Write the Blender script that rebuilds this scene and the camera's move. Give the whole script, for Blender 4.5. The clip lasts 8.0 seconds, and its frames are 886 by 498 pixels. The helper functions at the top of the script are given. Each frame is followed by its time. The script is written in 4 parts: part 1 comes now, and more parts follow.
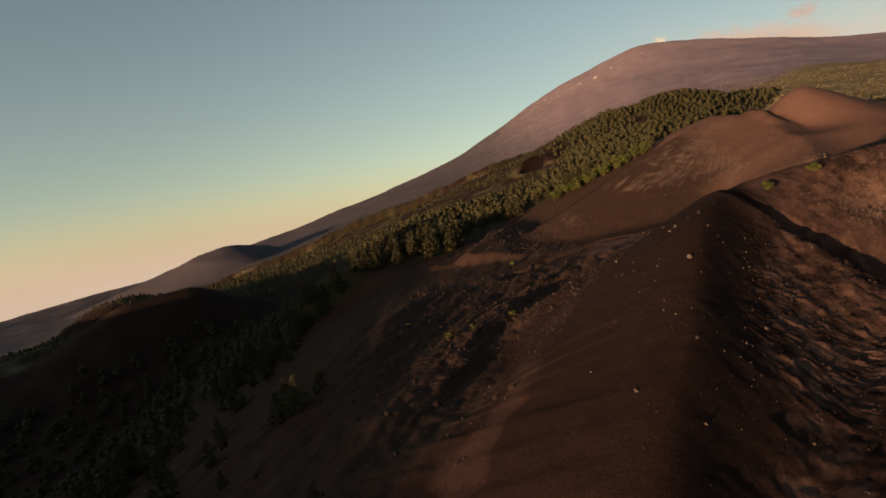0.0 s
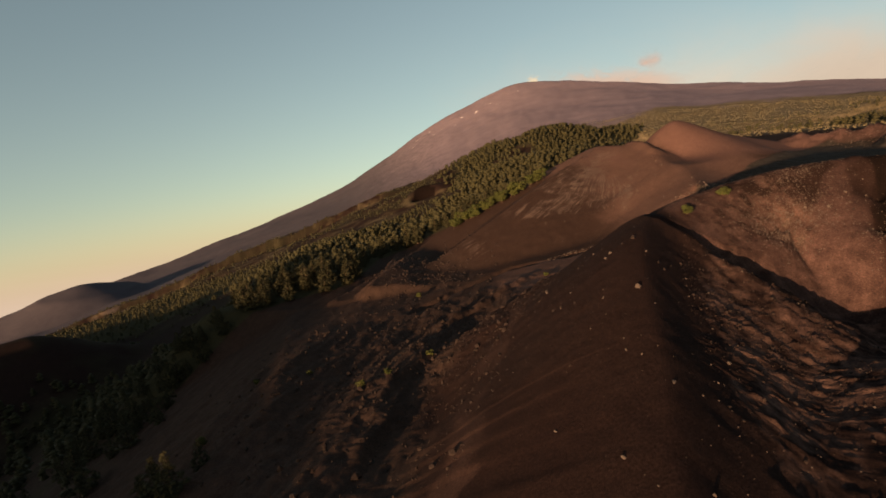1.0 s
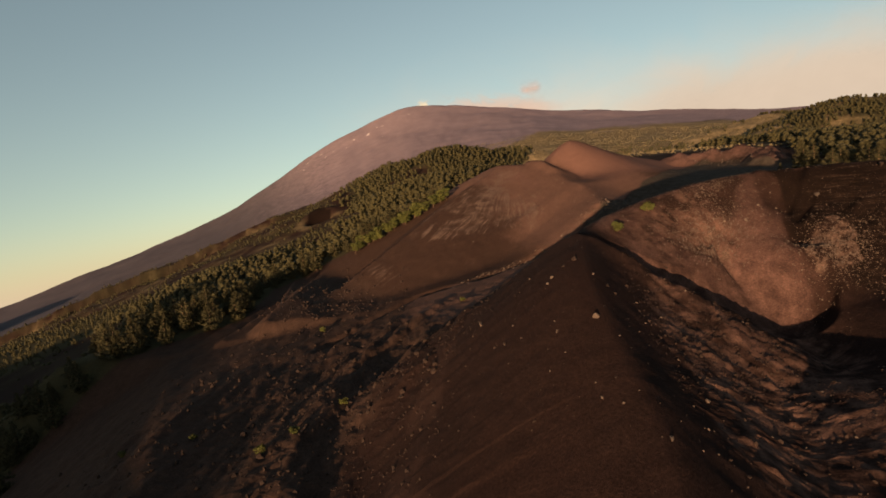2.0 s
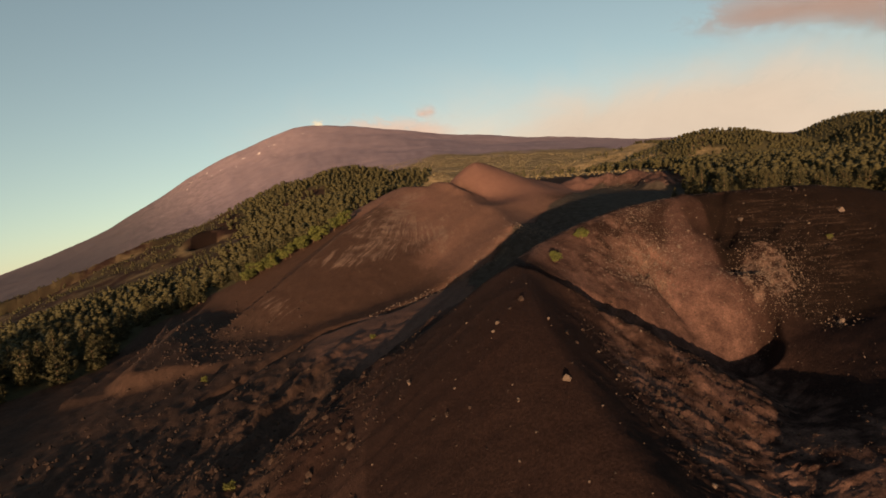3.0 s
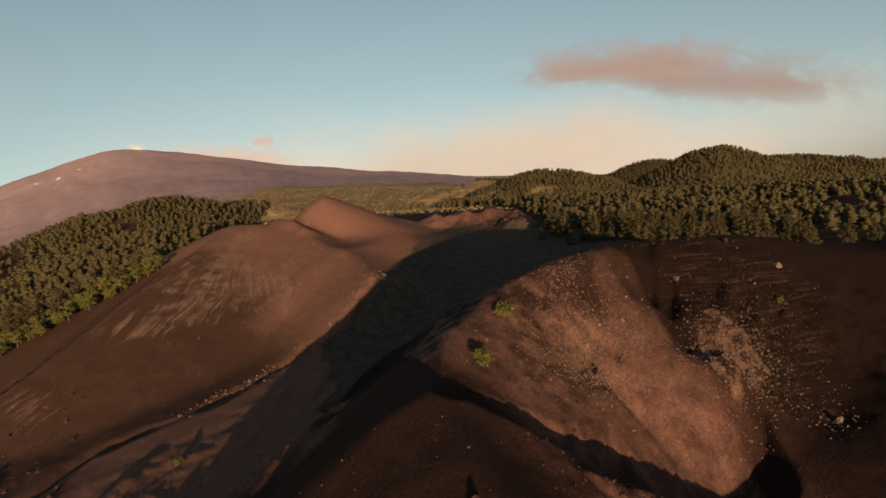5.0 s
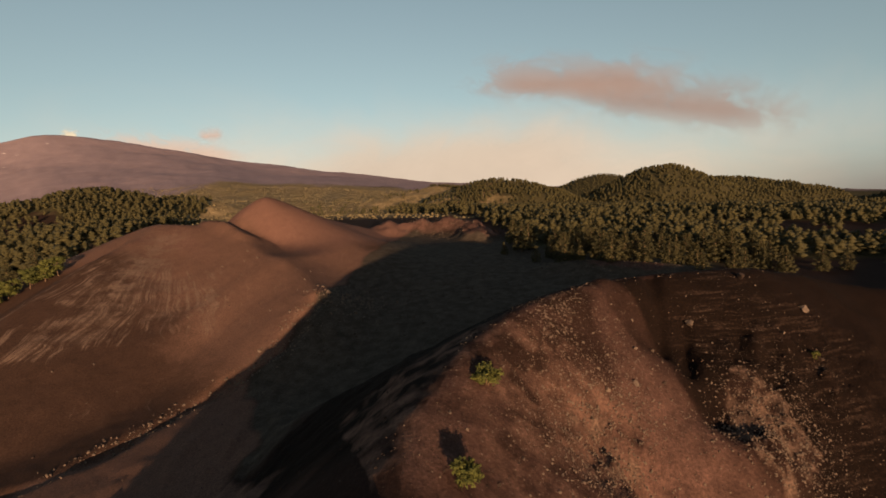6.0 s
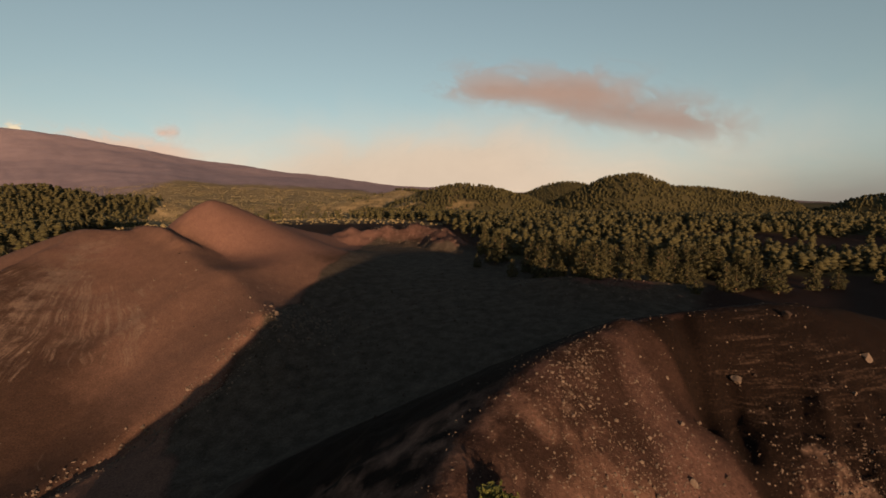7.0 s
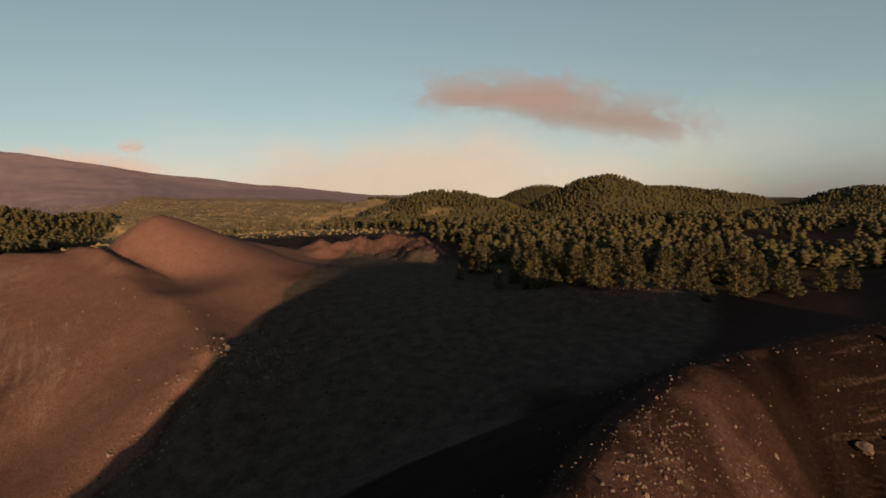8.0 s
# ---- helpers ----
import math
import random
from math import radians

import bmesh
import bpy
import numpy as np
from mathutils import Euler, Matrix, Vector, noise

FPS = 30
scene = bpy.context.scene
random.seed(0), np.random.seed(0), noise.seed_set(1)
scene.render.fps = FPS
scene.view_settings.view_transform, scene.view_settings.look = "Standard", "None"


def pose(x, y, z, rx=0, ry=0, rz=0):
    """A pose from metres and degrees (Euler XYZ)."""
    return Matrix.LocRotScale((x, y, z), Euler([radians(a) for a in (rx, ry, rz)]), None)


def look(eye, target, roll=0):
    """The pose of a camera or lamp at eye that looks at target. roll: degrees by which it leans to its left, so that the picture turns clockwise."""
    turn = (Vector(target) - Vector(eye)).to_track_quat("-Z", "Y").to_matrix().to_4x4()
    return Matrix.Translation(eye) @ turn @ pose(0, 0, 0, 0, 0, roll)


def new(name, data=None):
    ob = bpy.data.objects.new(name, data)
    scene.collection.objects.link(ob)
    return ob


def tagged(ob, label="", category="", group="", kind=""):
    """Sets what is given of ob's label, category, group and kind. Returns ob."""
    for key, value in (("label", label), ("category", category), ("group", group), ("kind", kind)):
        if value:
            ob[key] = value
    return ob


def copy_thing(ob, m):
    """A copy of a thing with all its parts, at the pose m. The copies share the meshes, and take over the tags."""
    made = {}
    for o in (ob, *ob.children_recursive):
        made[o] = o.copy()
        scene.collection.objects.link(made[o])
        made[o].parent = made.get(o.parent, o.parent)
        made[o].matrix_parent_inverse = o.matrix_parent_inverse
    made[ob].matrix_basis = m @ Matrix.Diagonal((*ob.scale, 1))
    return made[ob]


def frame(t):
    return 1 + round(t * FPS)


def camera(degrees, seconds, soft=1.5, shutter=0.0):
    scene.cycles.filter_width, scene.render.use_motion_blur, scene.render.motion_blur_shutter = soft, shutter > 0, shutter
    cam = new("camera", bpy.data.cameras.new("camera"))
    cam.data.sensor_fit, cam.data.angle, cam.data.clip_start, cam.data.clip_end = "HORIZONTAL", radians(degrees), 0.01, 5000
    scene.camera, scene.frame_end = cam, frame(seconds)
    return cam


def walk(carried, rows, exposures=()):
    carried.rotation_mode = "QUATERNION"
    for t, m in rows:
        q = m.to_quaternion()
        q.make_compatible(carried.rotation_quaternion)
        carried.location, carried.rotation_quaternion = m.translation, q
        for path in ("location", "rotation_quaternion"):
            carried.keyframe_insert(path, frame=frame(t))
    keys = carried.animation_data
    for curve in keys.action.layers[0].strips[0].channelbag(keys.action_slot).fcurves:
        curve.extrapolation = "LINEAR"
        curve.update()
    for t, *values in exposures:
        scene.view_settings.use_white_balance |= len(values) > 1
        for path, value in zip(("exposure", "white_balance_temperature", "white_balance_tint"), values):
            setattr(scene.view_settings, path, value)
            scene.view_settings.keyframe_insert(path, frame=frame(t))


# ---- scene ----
FOV = 80.0
cam = camera(FOV, 8.0, 1.7)
ROWS = [
    (0, 0, 0, 80, 78.506, 7.092, -1.438),
    (0.5, -2.414, 7.016, 79.109, 79.48, 6.721, -7.539),
    (1, -3.864, 14.415, 78.661, 80.231, 6.3, -13.597),
    (1.5, -4.197, 21.582, 77.792, 80.855, 6.508, -19.273),
    (3, 1.147, 45.209, 78.041, 82.382, 5.888, -36.251),
    (3.5, 5.235, 53.246, 78.5, 83.203, 5.356, -40.986),
    (4, 10.4, 61.339, 79.088, 83.858, 5.361, -45.74),
    (4.5, 15.614, 68.386, 79.634, 84.181, 5.519, -49.791),
    (6, 37.97, 88.334, 81.237, 84.567, 2.223, -58.248),
    (6.5, 45.178, 93.725, 81.739, 84.726, 1.209, -60.212),
    (7, 52.901, 98.969, 82.352, 84.905, 1.125, -62.079),
    (7.5, 60.846, 103.85, 82.195, 85.231, 1.906, -63.574),
    (8, 68.545, 108.376, 82.098, 85.576, 2.994, -64.893),
]
walk(cam, [(t, pose(x, y, z, rx, ry, rz)) for t, x, y, z, rx, ry, rz in ROWS], [(t, ev, 7400, 8) for t, ev in ((0.0, 0.84), (0.5, 0.89), (1.5, 0.98), (3.0, 1.06), (3.5, 1.08), (4.5, 1.06), (6.5, 0.98), (8.0, 0.95))])

# ---------- world, sun, exposure ----------
SUN_AZ, SUN_EL = 46.0, 2.6          # way the light travels (from +y towards +x), height of the sun
sun_dir = Vector((-math.sin(radians(SUN_AZ)) * math.cos(radians(SUN_EL)), -math.cos(radians(SUN_AZ)) * math.cos(radians(SUN_EL)), math.sin(radians(SUN_EL))))
world = bpy.data.worlds.new("dusk_sky")
scene.world = world
world.use_nodes = True
wn = world.node_tree
wn.nodes.clear()
w_out = wn.nodes.new("ShaderNodeOutputWorld")
w_bg = wn.nodes.new("ShaderNodeBackground")
w_sky = wn.nodes.new("ShaderNodeTexSky")
w_sky.sky_type = "NISHITA"
w_sky.sun_disc = False
w_sky.sun_elevation = radians(SUN_EL)
w_sky.sun_rotation = radians(SUN_AZ + 180.0)
w_sky.altitude = 1700
w_sky.air_density = 1.0
w_sky.dust_density = 5.0
w_sky.ozone_density = 0.8
w_geo = wn.nodes.new("ShaderNodeTexCoord")
w_map = wn.nodes.new("ShaderNodeMapping")
w_map.vector_type = "POINT"
w_map.inputs["Location"].default_value = (0, 0, 0.17)      # the eye is high: the horizon lies well below the level
w_bg.inputs["Strength"].default_value = 0.18
wn.links.new(w_geo.outputs["Generated"], w_map.inputs["Vector"])
wn.links.new(w_map.outputs["Vector"], w_sky.inputs["Vector"])
wn.links.new(w_sky.outputs["Color"], w_bg.inputs["Color"])
wn.links.new(w_bg.outputs["Background"], w_out.inputs["Surface"])
sun = new("sun", bpy.data.lights.new("sun", "SUN"))
sun.data.energy = 5.0
sun.data.angle = radians(0.6)
sun.data.color = (1.0, 0.66, 0.42)
sun.matrix_world = look(sun_dir * 500 + Vector((0, 0, 200)), (0, 0, 200))


# ---------- materials ----------
def material(name):
    m = bpy.data.materials.new(name)
    m.use_nodes = True
    nt = m.node_tree
    return m, nt, nt.nodes["Principled BSDF"]


def node(nt, kind, **values):
    n = nt.nodes.new(kind)
    for key, value in values.items():
        n.inputs[key.replace("_", " ")].default_value = value
    return n


def noise_tex(nt, coord, scale, detail=4.0, rough=0.55):
    n = node(nt, "ShaderNodeTexNoise", Scale=scale, Detail=detail, Roughness=rough)
    nt.links.new(coord, n.inputs["Vector"])
    return n.outputs["Fac"]


def ramp(nt, fac, stops):
    r = nt.nodes.new("ShaderNodeValToRGB")
    els = r.color_ramp.elements
    while len(els) < len(stops):
        els.new(0.5)
    for e, (p, c) in zip(els, stops):
        e.position, e.color = p, (*c, 1.0)
    nt.links.new(fac, r.inputs["Fac"])
    return r.outputs["Color"]


def mix(nt, fac, a, b, how="MIX"):
    n = nt.nodes.new("ShaderNodeMix")
    n.data_type, n.blend_type = "RGBA", how
    for sock, v in ((n.inputs[0], fac), (n.inputs[6], a), (n.inputs[7], b)):
        if isinstance(v, bpy.types.NodeSocket):
            nt.links.new(v, sock)
        else:
            sock.default_value = v if isinstance(v, float) else (*v, 1.0)
    return n.outputs[2]


def maths(nt, op, a, b, clamp=False):
    n = nt.nodes.new("ShaderNodeMath")
    n.operation, n.use_clamp = op, clamp
    for sock, v in zip(n.inputs, (a, b)):
        if isinstance(v, bpy.types.NodeSocket):
            nt.links.new(v, sock)
        else:
            sock.default_value = v
    return n.outputs[0]


def bump(nt, bsdf, height, strength, distance):
    b = node(nt, "ShaderNodeBump", Strength=strength, Distance=distance)
    nt.links.new(height, b.inputs["Height"])
    nt.links.new(b.outputs["Normal"], bsdf.inputs["Normal"])


def ground_material():
    m, nt, bsdf = material("volcanic_ground")
    pos = nt.nodes.new("ShaderNodeNewGeometry").outputs["Position"]

    def zone(name):
        a = nt.nodes.new("ShaderNodeAttribute")
        a.attribute_name = name
        return a.outputs["Fac"]
    n_big = noise_tex(nt, pos, 0.035, 5.0)
    n_mid = noise_tex(nt, pos, 0.35, 6.0, 0.65)
    n_fine = noise_tex(nt, pos, 3.2, 6.0, 0.7)
    lapilli = mix(nt, n_mid, (0.0155, 0.0086, 0.0070), (0.0380, 0.0206, 0.0163))
    umber = mix(nt, n_mid, (0.034, 0.0188, 0.0138), (0.068, 0.0375, 0.0275))
    cinder_shade = mix(nt, ramp(nt, n_mid, [(0.35, (0, 0, 0)), (0.68, (1, 1, 1))]), (0.036, 0.0275, 0.0215), (0.074, 0.056, 0.044))
    lapilli = mix(nt, ramp(nt, n_big, [(0.35, (0, 0, 0)), (0.7, (1, 1, 1))]), lapilli, (0.0230, 0.0121, 0.0100))
    red = mix(nt, ramp(nt, n_mid, [(0.34, (0, 0, 0)), (0.66, (1, 1, 1))]), (0.048, 0.026, 0.0215), (0.108, 0.057, 0.0455))
    brown = mix(nt, n_mid, (0.086, 0.046, 0.034), (0.148, 0.080, 0.060))
    cone = mix(nt, n_mid, (0.100, 0.051, 0.040), (0.152, 0.081, 0.064))
    lava = mix(nt, n_mid, (0.016, 0.0112, 0.0095), (0.090, 0.050, 0.036))
    blackish = mix(nt, n_mid, (0.0048, 0.0030, 0.0025), (0.0135, 0.0078, 0.0063))
    pale = mix(nt, n_fine, (0.024, 0.0140, 0.0108), (0.160, 0.098, 0.074))
    ash = mix(nt, n_mid, (0.120, 0.074, 0.055), (0.205, 0.134, 0.102))
    soil = mix(nt, n_mid, (0.030, 0.026, 0.014), (0.065, 0.054, 0.028))
    moor = mix(nt, ramp(nt, noise_tex(nt, pos, 0.06, 7.0, 0.75), [(0.35, (0, 0, 0)), (0.65, (1, 1, 1))]), (0.075, 0.058, 0.030), (0.320, 0.225, 0.125))
    # aerial haze put into the base colour: pale mauve volcano, dusky lowland slopes
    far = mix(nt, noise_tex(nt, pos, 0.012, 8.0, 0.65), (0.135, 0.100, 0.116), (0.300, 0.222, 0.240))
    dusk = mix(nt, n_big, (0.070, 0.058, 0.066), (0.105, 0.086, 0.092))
    col = lapilli
    for name, c, n in (("blackish", blackish, n_big), ("cinder_shade", cinder_shade, n_big), ("brown", brown, n_big), ("umber", umber, n_mid), ("red", red, n_big), ("cone", cone, n_big), ("lava", lava, n_big), ("soil", soil, n_big), ("moor", moor, n_big), ("pale", pale, n_mid), ("far", far, n_big), ("dusk", dusk, n_big), ("scar", blackish, n_mid)):
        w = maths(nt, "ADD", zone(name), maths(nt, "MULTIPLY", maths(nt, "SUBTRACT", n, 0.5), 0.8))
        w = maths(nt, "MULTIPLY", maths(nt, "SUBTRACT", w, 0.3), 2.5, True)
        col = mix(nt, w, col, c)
    layers = nt.nodes.new("ShaderNodeMapping")
    layers.inputs["Scale"].default_value = (0.16, 0.16, 2.6)
    nt.links.new(pos, layers.inputs["Vector"])
    bed = ramp(nt, noise_tex(nt, layers.outputs["Vector"], 1.0, 5.0, 0.7), [(0.50, (0, 0, 0)), (0.66, (1, 1, 1))])
    bed = maths(nt, "MULTIPLY", maths(nt, "MULTIPLY", bed, zone("strata")), ramp(nt, n_fine, [(0.4, (0.1, 0.1, 0.1)), (0.6, (1, 1, 1))]))
    col = mix(nt, maths(nt, "MULTIPLY", bed, 0.7), col, (0.060, 0.037, 0.028))
    fall_line = nt.nodes.new("ShaderNodeCombineXYZ")
    nt.links.new(zone("around"), fall_line.inputs["X"])
    nt.links.new(zone("reach"), fall_line.inputs["Y"])
    thin = noise_tex(nt, fall_line.outputs["Vector"], 1.0, 5.0, 0.7)
    thin = maths(nt, "MULTIPLY", maths(nt, "SUBTRACT", thin, maths(nt, "SUBTRACT", 0.84, maths(nt, "MULTIPLY", zone("streaks"), 0.38))), 9.0, True)
    broken = ramp(nt, noise_tex(nt, pos, 0.22, 5.0, 0.7), [(0.38, (0.05, 0.05, 0.05)), (0.58, (1, 1, 1))])
    col = mix(nt, maths(nt, "MULTIPLY", maths(nt, "MULTIPLY", thin, broken), 0.85), col, ash)
    patchy = ramp(nt, noise_tex(nt, pos, 0.22, 6.0, 0.7), [(0.42, (0, 0, 0)), (0.62, (1, 1, 1))])
    col = mix(nt, maths(nt, "MULTIPLY", maths(nt, "MULTIPLY", zone("swath"), patchy), 0.85), col, ash)
    snow = maths(nt, "GREATER_THAN", maths(nt, "MULTIPLY", zone("snow"), noise_tex(nt, pos, 0.014, 4.0)), 0.70)
    col = mix(nt, snow, col, (0.62, 0.52, 0.5))
    grit = ramp(nt, n_fine, [(0.32, (0.54, 0.555, 0.58)), (0.52, (0.94, 0.96, 0.99)), (0.68, (1.33, 1.33, 1.35))])
    col = mix(nt, 1.0, col, grit, "MULTIPLY")
    nt.links.new(col, bsdf.inputs["Base Color"])
    bsdf.inputs["Roughness"].default_value = 0.95
    bsdf.inputs["Specular IOR Level"].default_value = 0.03
    h = maths(nt, "ADD", maths(nt, "MULTIPLY", n_fine, 0.35), maths(nt, "MULTIPLY", n_mid, 0.55))
    h = maths(nt, "ADD", h, maths(nt, "MULTIPLY", noise_tex(nt, pos, 9.0, 5.0, 0.75), 0.10))
    bump(nt, bsdf, h, 0.55, 0.45)
    return m


def needle_material(name, dark, light):
    m, nt, bsdf = material(name)
    g = nt.nodes.new("ShaderNodeNewGeometry")
    info = nt.nodes.new("ShaderNodeObjectInfo")
    f = maths(nt, "ADD", maths(nt, "MULTIPLY", g.outputs["Random Per Island"], 0.6), maths(nt, "MULTIPLY", info.outputs["Random"], 0.4))
    col = mix(nt, f, dark, light)
    nt.links.new(col, bsdf.inputs["Base Color"])
    bsdf.inputs["Roughness"].default_value = 0.8
    bsdf.inputs["Specular IOR Level"].default_value = 0.2
    pos = g.outputs["Position"]
    bump(nt, bsdf, noise_tex(nt, pos, 4.0, 4.0, 0.7), 0.8, 0.4)
    return m


def plain_material(name, dark, light, scale, rough=0.9, relief=0.4):
    m, nt, bsdf = material(name)
    pos = nt.nodes.new("ShaderNodeNewGeometry").outputs["Position"]
    n1, n2 = noise_tex(nt, pos, scale, 6.0, 0.65), noise_tex(nt, pos, scale * 6, 5.0, 0.7)
    info = nt.nodes.new("ShaderNodeObjectInfo")
    col = mix(nt, n1, dark, light)
    col = mix(nt, 1.0, col, ramp(nt, maths(nt, "ADD", maths(nt, "MULTIPLY", n2, 0.7), maths(nt, "MULTIPLY", info.outputs["Random"], 0.3)), [(0.2, (0.7, 0.7, 0.7)), (0.8, (1.15, 1.15, 1.15))]), "MULTIPLY")
    nt.links.new(col, bsdf.inputs["Base Color"])
    bsdf.inputs["Roughness"].default_value = rough
    bsdf.inputs["Specular IOR Level"].default_value = 0.2
    bump(nt, bsdf, n2, relief, 0.1)
    return m


MAT_GROUND = ground_material()
MAT_NEEDLES = needle_material("pine_needles", (0.022, 0.0210, 0.0090), (0.048, 0.0410, 0.0165))
MAT_LEAVES = needle_material("broom_leaves", (0.034, 0.040, 0.010), (0.088, 0.088, 0.021))
MAT_BARK = plain_material("pine_bark", (0.09, 0.055, 0.035), (0.17, 0.11, 0.07), 2.0)
MAT_GRASS = needle_material("dry_moor_grass", (0.060, 0.049, 0.026), (0.160, 0.122, 0.066))
MAT_ROCK = plain_material("pale_lava_rock", (0.045, 0.031, 0.025), (0.150, 0.108, 0.086), 1.8)
MAT_SCORIA = plain_material("dark_scoria", (0.015, 0.0092, 0.0072), (0.044, 0.026, 0.020), 1.6)


# ---------- the shape of the land ----------
def rounded(line, times=2):
    """Corners of a line cut, its ends kept."""
    for _ in range(times):
        out = [line[0]]
        for a, b in zip(line, line[1:]):
            out.append(tuple(0.75 * p + 0.25 * q for p, q in zip(a, b)))
            out.append(tuple(0.25 * p + 0.75 * q for p, q in zip(a, b)))
        line = out + [line[-1]]
    return line


HUB = (30.0, 70.0)      # middle of the land's polar net


def at_way(way, rise, r):
    a = radians(way)
    return HUB[0] + r * math.sin(a), HUB[1] + r * math.cos(a), 80 + r * math.tan(radians(rise))


def smooth(a, lo, hi):
    t = np.clip((a - lo) / (hi - lo), 0, 1)
    return t * t * (3 - 2 * t)


def lattice(ix, iy, seed):
    h = (ix.astype(np.int64) * 374761393 + iy.astype(np.int64) * 668265263 + seed * 1442695041) & 0x7FFFFFFF
    h = ((h ^ (h >> 13)) * 1274126177) & 0x7FFFFFFF
    return ((h ^ (h >> 16)) & 0xFFFF) / 65535.0


def value_noise(x, y, seed):
    ix, iy = np.floor(x), np.floor(y)
    fx, fy = x - ix, y - iy
    fx, fy = fx * fx * (3 - 2 * fx), fy * fy * (3 - 2 * fy)
    a, b = lattice(ix, iy, seed), lattice(ix + 1, iy, seed)
    c, d = lattice(ix, iy + 1, seed), lattice(ix + 1, iy + 1, seed)
    return (a * (1 - fx) + b * fx) * (1 - fy) + (c * (1 - fx) + d * fx) * fy - 0.5


def fractal(x, y, size, octaves, seed, gain=0.5):
    total, amp = np.zeros_like(x), 1.0
    for i in range(octaves):
        c, s = math.cos(i * 0.9), math.sin(i * 0.9)
        total += amp * value_noise((x * c - y * s) / size + 17.3 * i, (x * s + y * c) / size, seed + i)
        size, amp = size / 2.03, amp * gain
    return total


def smax(a, b, k):
    h = np.clip(0.5 + 0.5 * (a - b) / k, 0, 1)
    return b + (a - b) * h + k * h * (1 - h)


def nearest(x, y, line):
    """Distance to a broken line, its height there, and the side (left of its way is positive)."""
    best, height, side = np.full(x.shape, 1e9), np.zeros(x.shape), np.zeros(x.shape)
    for (ax, ay, az), (bx, by, bz) in zip(line, line[1:]):
        dx, dy = bx - ax, by - ay
        u = np.clip(((x - ax) * dx + (y - ay) * dy) / (dx * dx + dy * dy), 0, 1)
        d = np.hypot(x - ax - u * dx, y - ay - u * dy)
        closer = d < best
        best = np.where(closer, d, best)
        height = np.where(closer, az + u * (bz - az), height)
        side = np.where(closer, np.sign(dx * (y - ay) - dy * (x - ax)), side)
    return best, height, side


def near_cone(x, y):
    """The near cone's long crest: an even, rounded flank on its left, a steep brink and a long rough fall on its right."""
    d, z, s = nearest(x, y, NEAR_CREST)
    even = (0.48 + 0.28 * smooth(y, 66, 98)) * (np.sqrt(d * d + 16.0) - 4.0)
    rough_side = 0.65 * (np.sqrt(d * d + 2.2) - 1.483) + 1.5 * (1 - np.exp(-(d / 4.5) ** 2))
    return z - np.where(s > 0, even, rough_side)


def ridge(x, y, line, left, right, crest=2.0):
    """A ridge along a crest line, its two flanks falling at their own slopes; neighbouring stretches are merged."""
    total = None
    for a, b in zip(line, line[1:]):
        d, z, s = nearest(x, y, (a, b))
        h = z - np.where(s > 0, left, right) * (np.sqrt(d * d + crest * crest) - crest)
        total = h if total is None else np.maximum(total, h)
    return total


# near horseshoe cone: crest from below the start up to the peak, then the rim round the bowl
NEAR_CREST = [(-6, -12, 36), (10, 26, 44), (19, 47, 50.0), (29, 61, 53.5), (38, 78, 58.2), (46, 91, 62), (56, 102.5, 63.6)]
NEAR_CREST = rounded(NEAR_CREST)
# rim past (146, 77.5) lies out of view, raised to shade the wood's foot
FAR_RIM = [(56, 102.5, 63.2), (59, 105.5, 63.2), (66, 109.6, 64.1), (76, 113, 65.2), (88, 114.4, 66.8), (100, 113, 68.2), (112, 108.3, 69.0), (124, 98.9, 69.2), (136, 88.3, 68.2), (146, 77.5, 64.4), (152, 55, 61.5), (148, 25, 62), (118, -8, 55), (70, -25, 45), (20, -28, 40), (-6, -12, 36)]
GULLY = [(58.2, 102.2, 61.6), (61.8, 99.2, 58.4), (65.5, 96, 54.6), (70, 91.8, 49.8), (75, 87, 44.6), (80, 83.8, 41.4), (85, 82.8, 41.2), (89.5, 83.2, 43.6), (94, 83.8, 47.4), (98.5, 83.8, 51.2), (103, 83.2, 55.6)]
MID_CREST = [(148, 312, 67), (151, 300, 73.5), (153.5, 290, 75.8), (163, 270, 74.2), (160, 249, 70.6), (154, 234, 66.6), (152, 214, 61.8), (140, 193, 58.0)]
SPUR_CREST = [(153.5, 290, 75.8), (139, 279, 71.0), (118, 268, 65.5), (92, 256, 55.5), (62, 238, 38.5), (44, 225, 30.5)]
WOOD_EDGE = [(-60, 200, 0), (2, 240, 0), (14, 262, 0), (28, 290, 0), (52, 303, 0), (68, 292, 0), (86, 288, 0), (104, 290, 0), (124, 296, 0), (150, 325, 0), (230, 420, 0)]
APRON_EDGE = [(11, 210, 33.5), (13, 218, 35.5), (22, 233, 36.3), (32, 258, 35.5), (46, 285, 34), (66, 310, 33), (95, 350, 35), (135, 376, 40)]
WALL_RIB = [(112, 108.3, 69.0), (105, 102, 63.5), (98, 94, 56.5), (92, 86.5, 47)]
LEDGE = [(56, 102.5, 63.2), (58.6, 98.4, 60.9), (60.6, 94.6, 58.4), (63.6, 91.6, 55.2), (65.6, 88.4, 51.8), (68, 84.6, 47.6)]
CHANNEL = [(20, 172, 0), (36.6, 183.6, 0), (57, 192, 0), (71, 187, 0), (86, 186, 0), (98, 186, 0), (112, 182.5, 0), (121, 183, 0), (136, 189, 0)]
RED_CREST = [(183.5, 264, 84.9), (187.5, 264.6, 84.6), (198, 265, 80.4), (217, 265, 74.2), (250, 264, 67)]
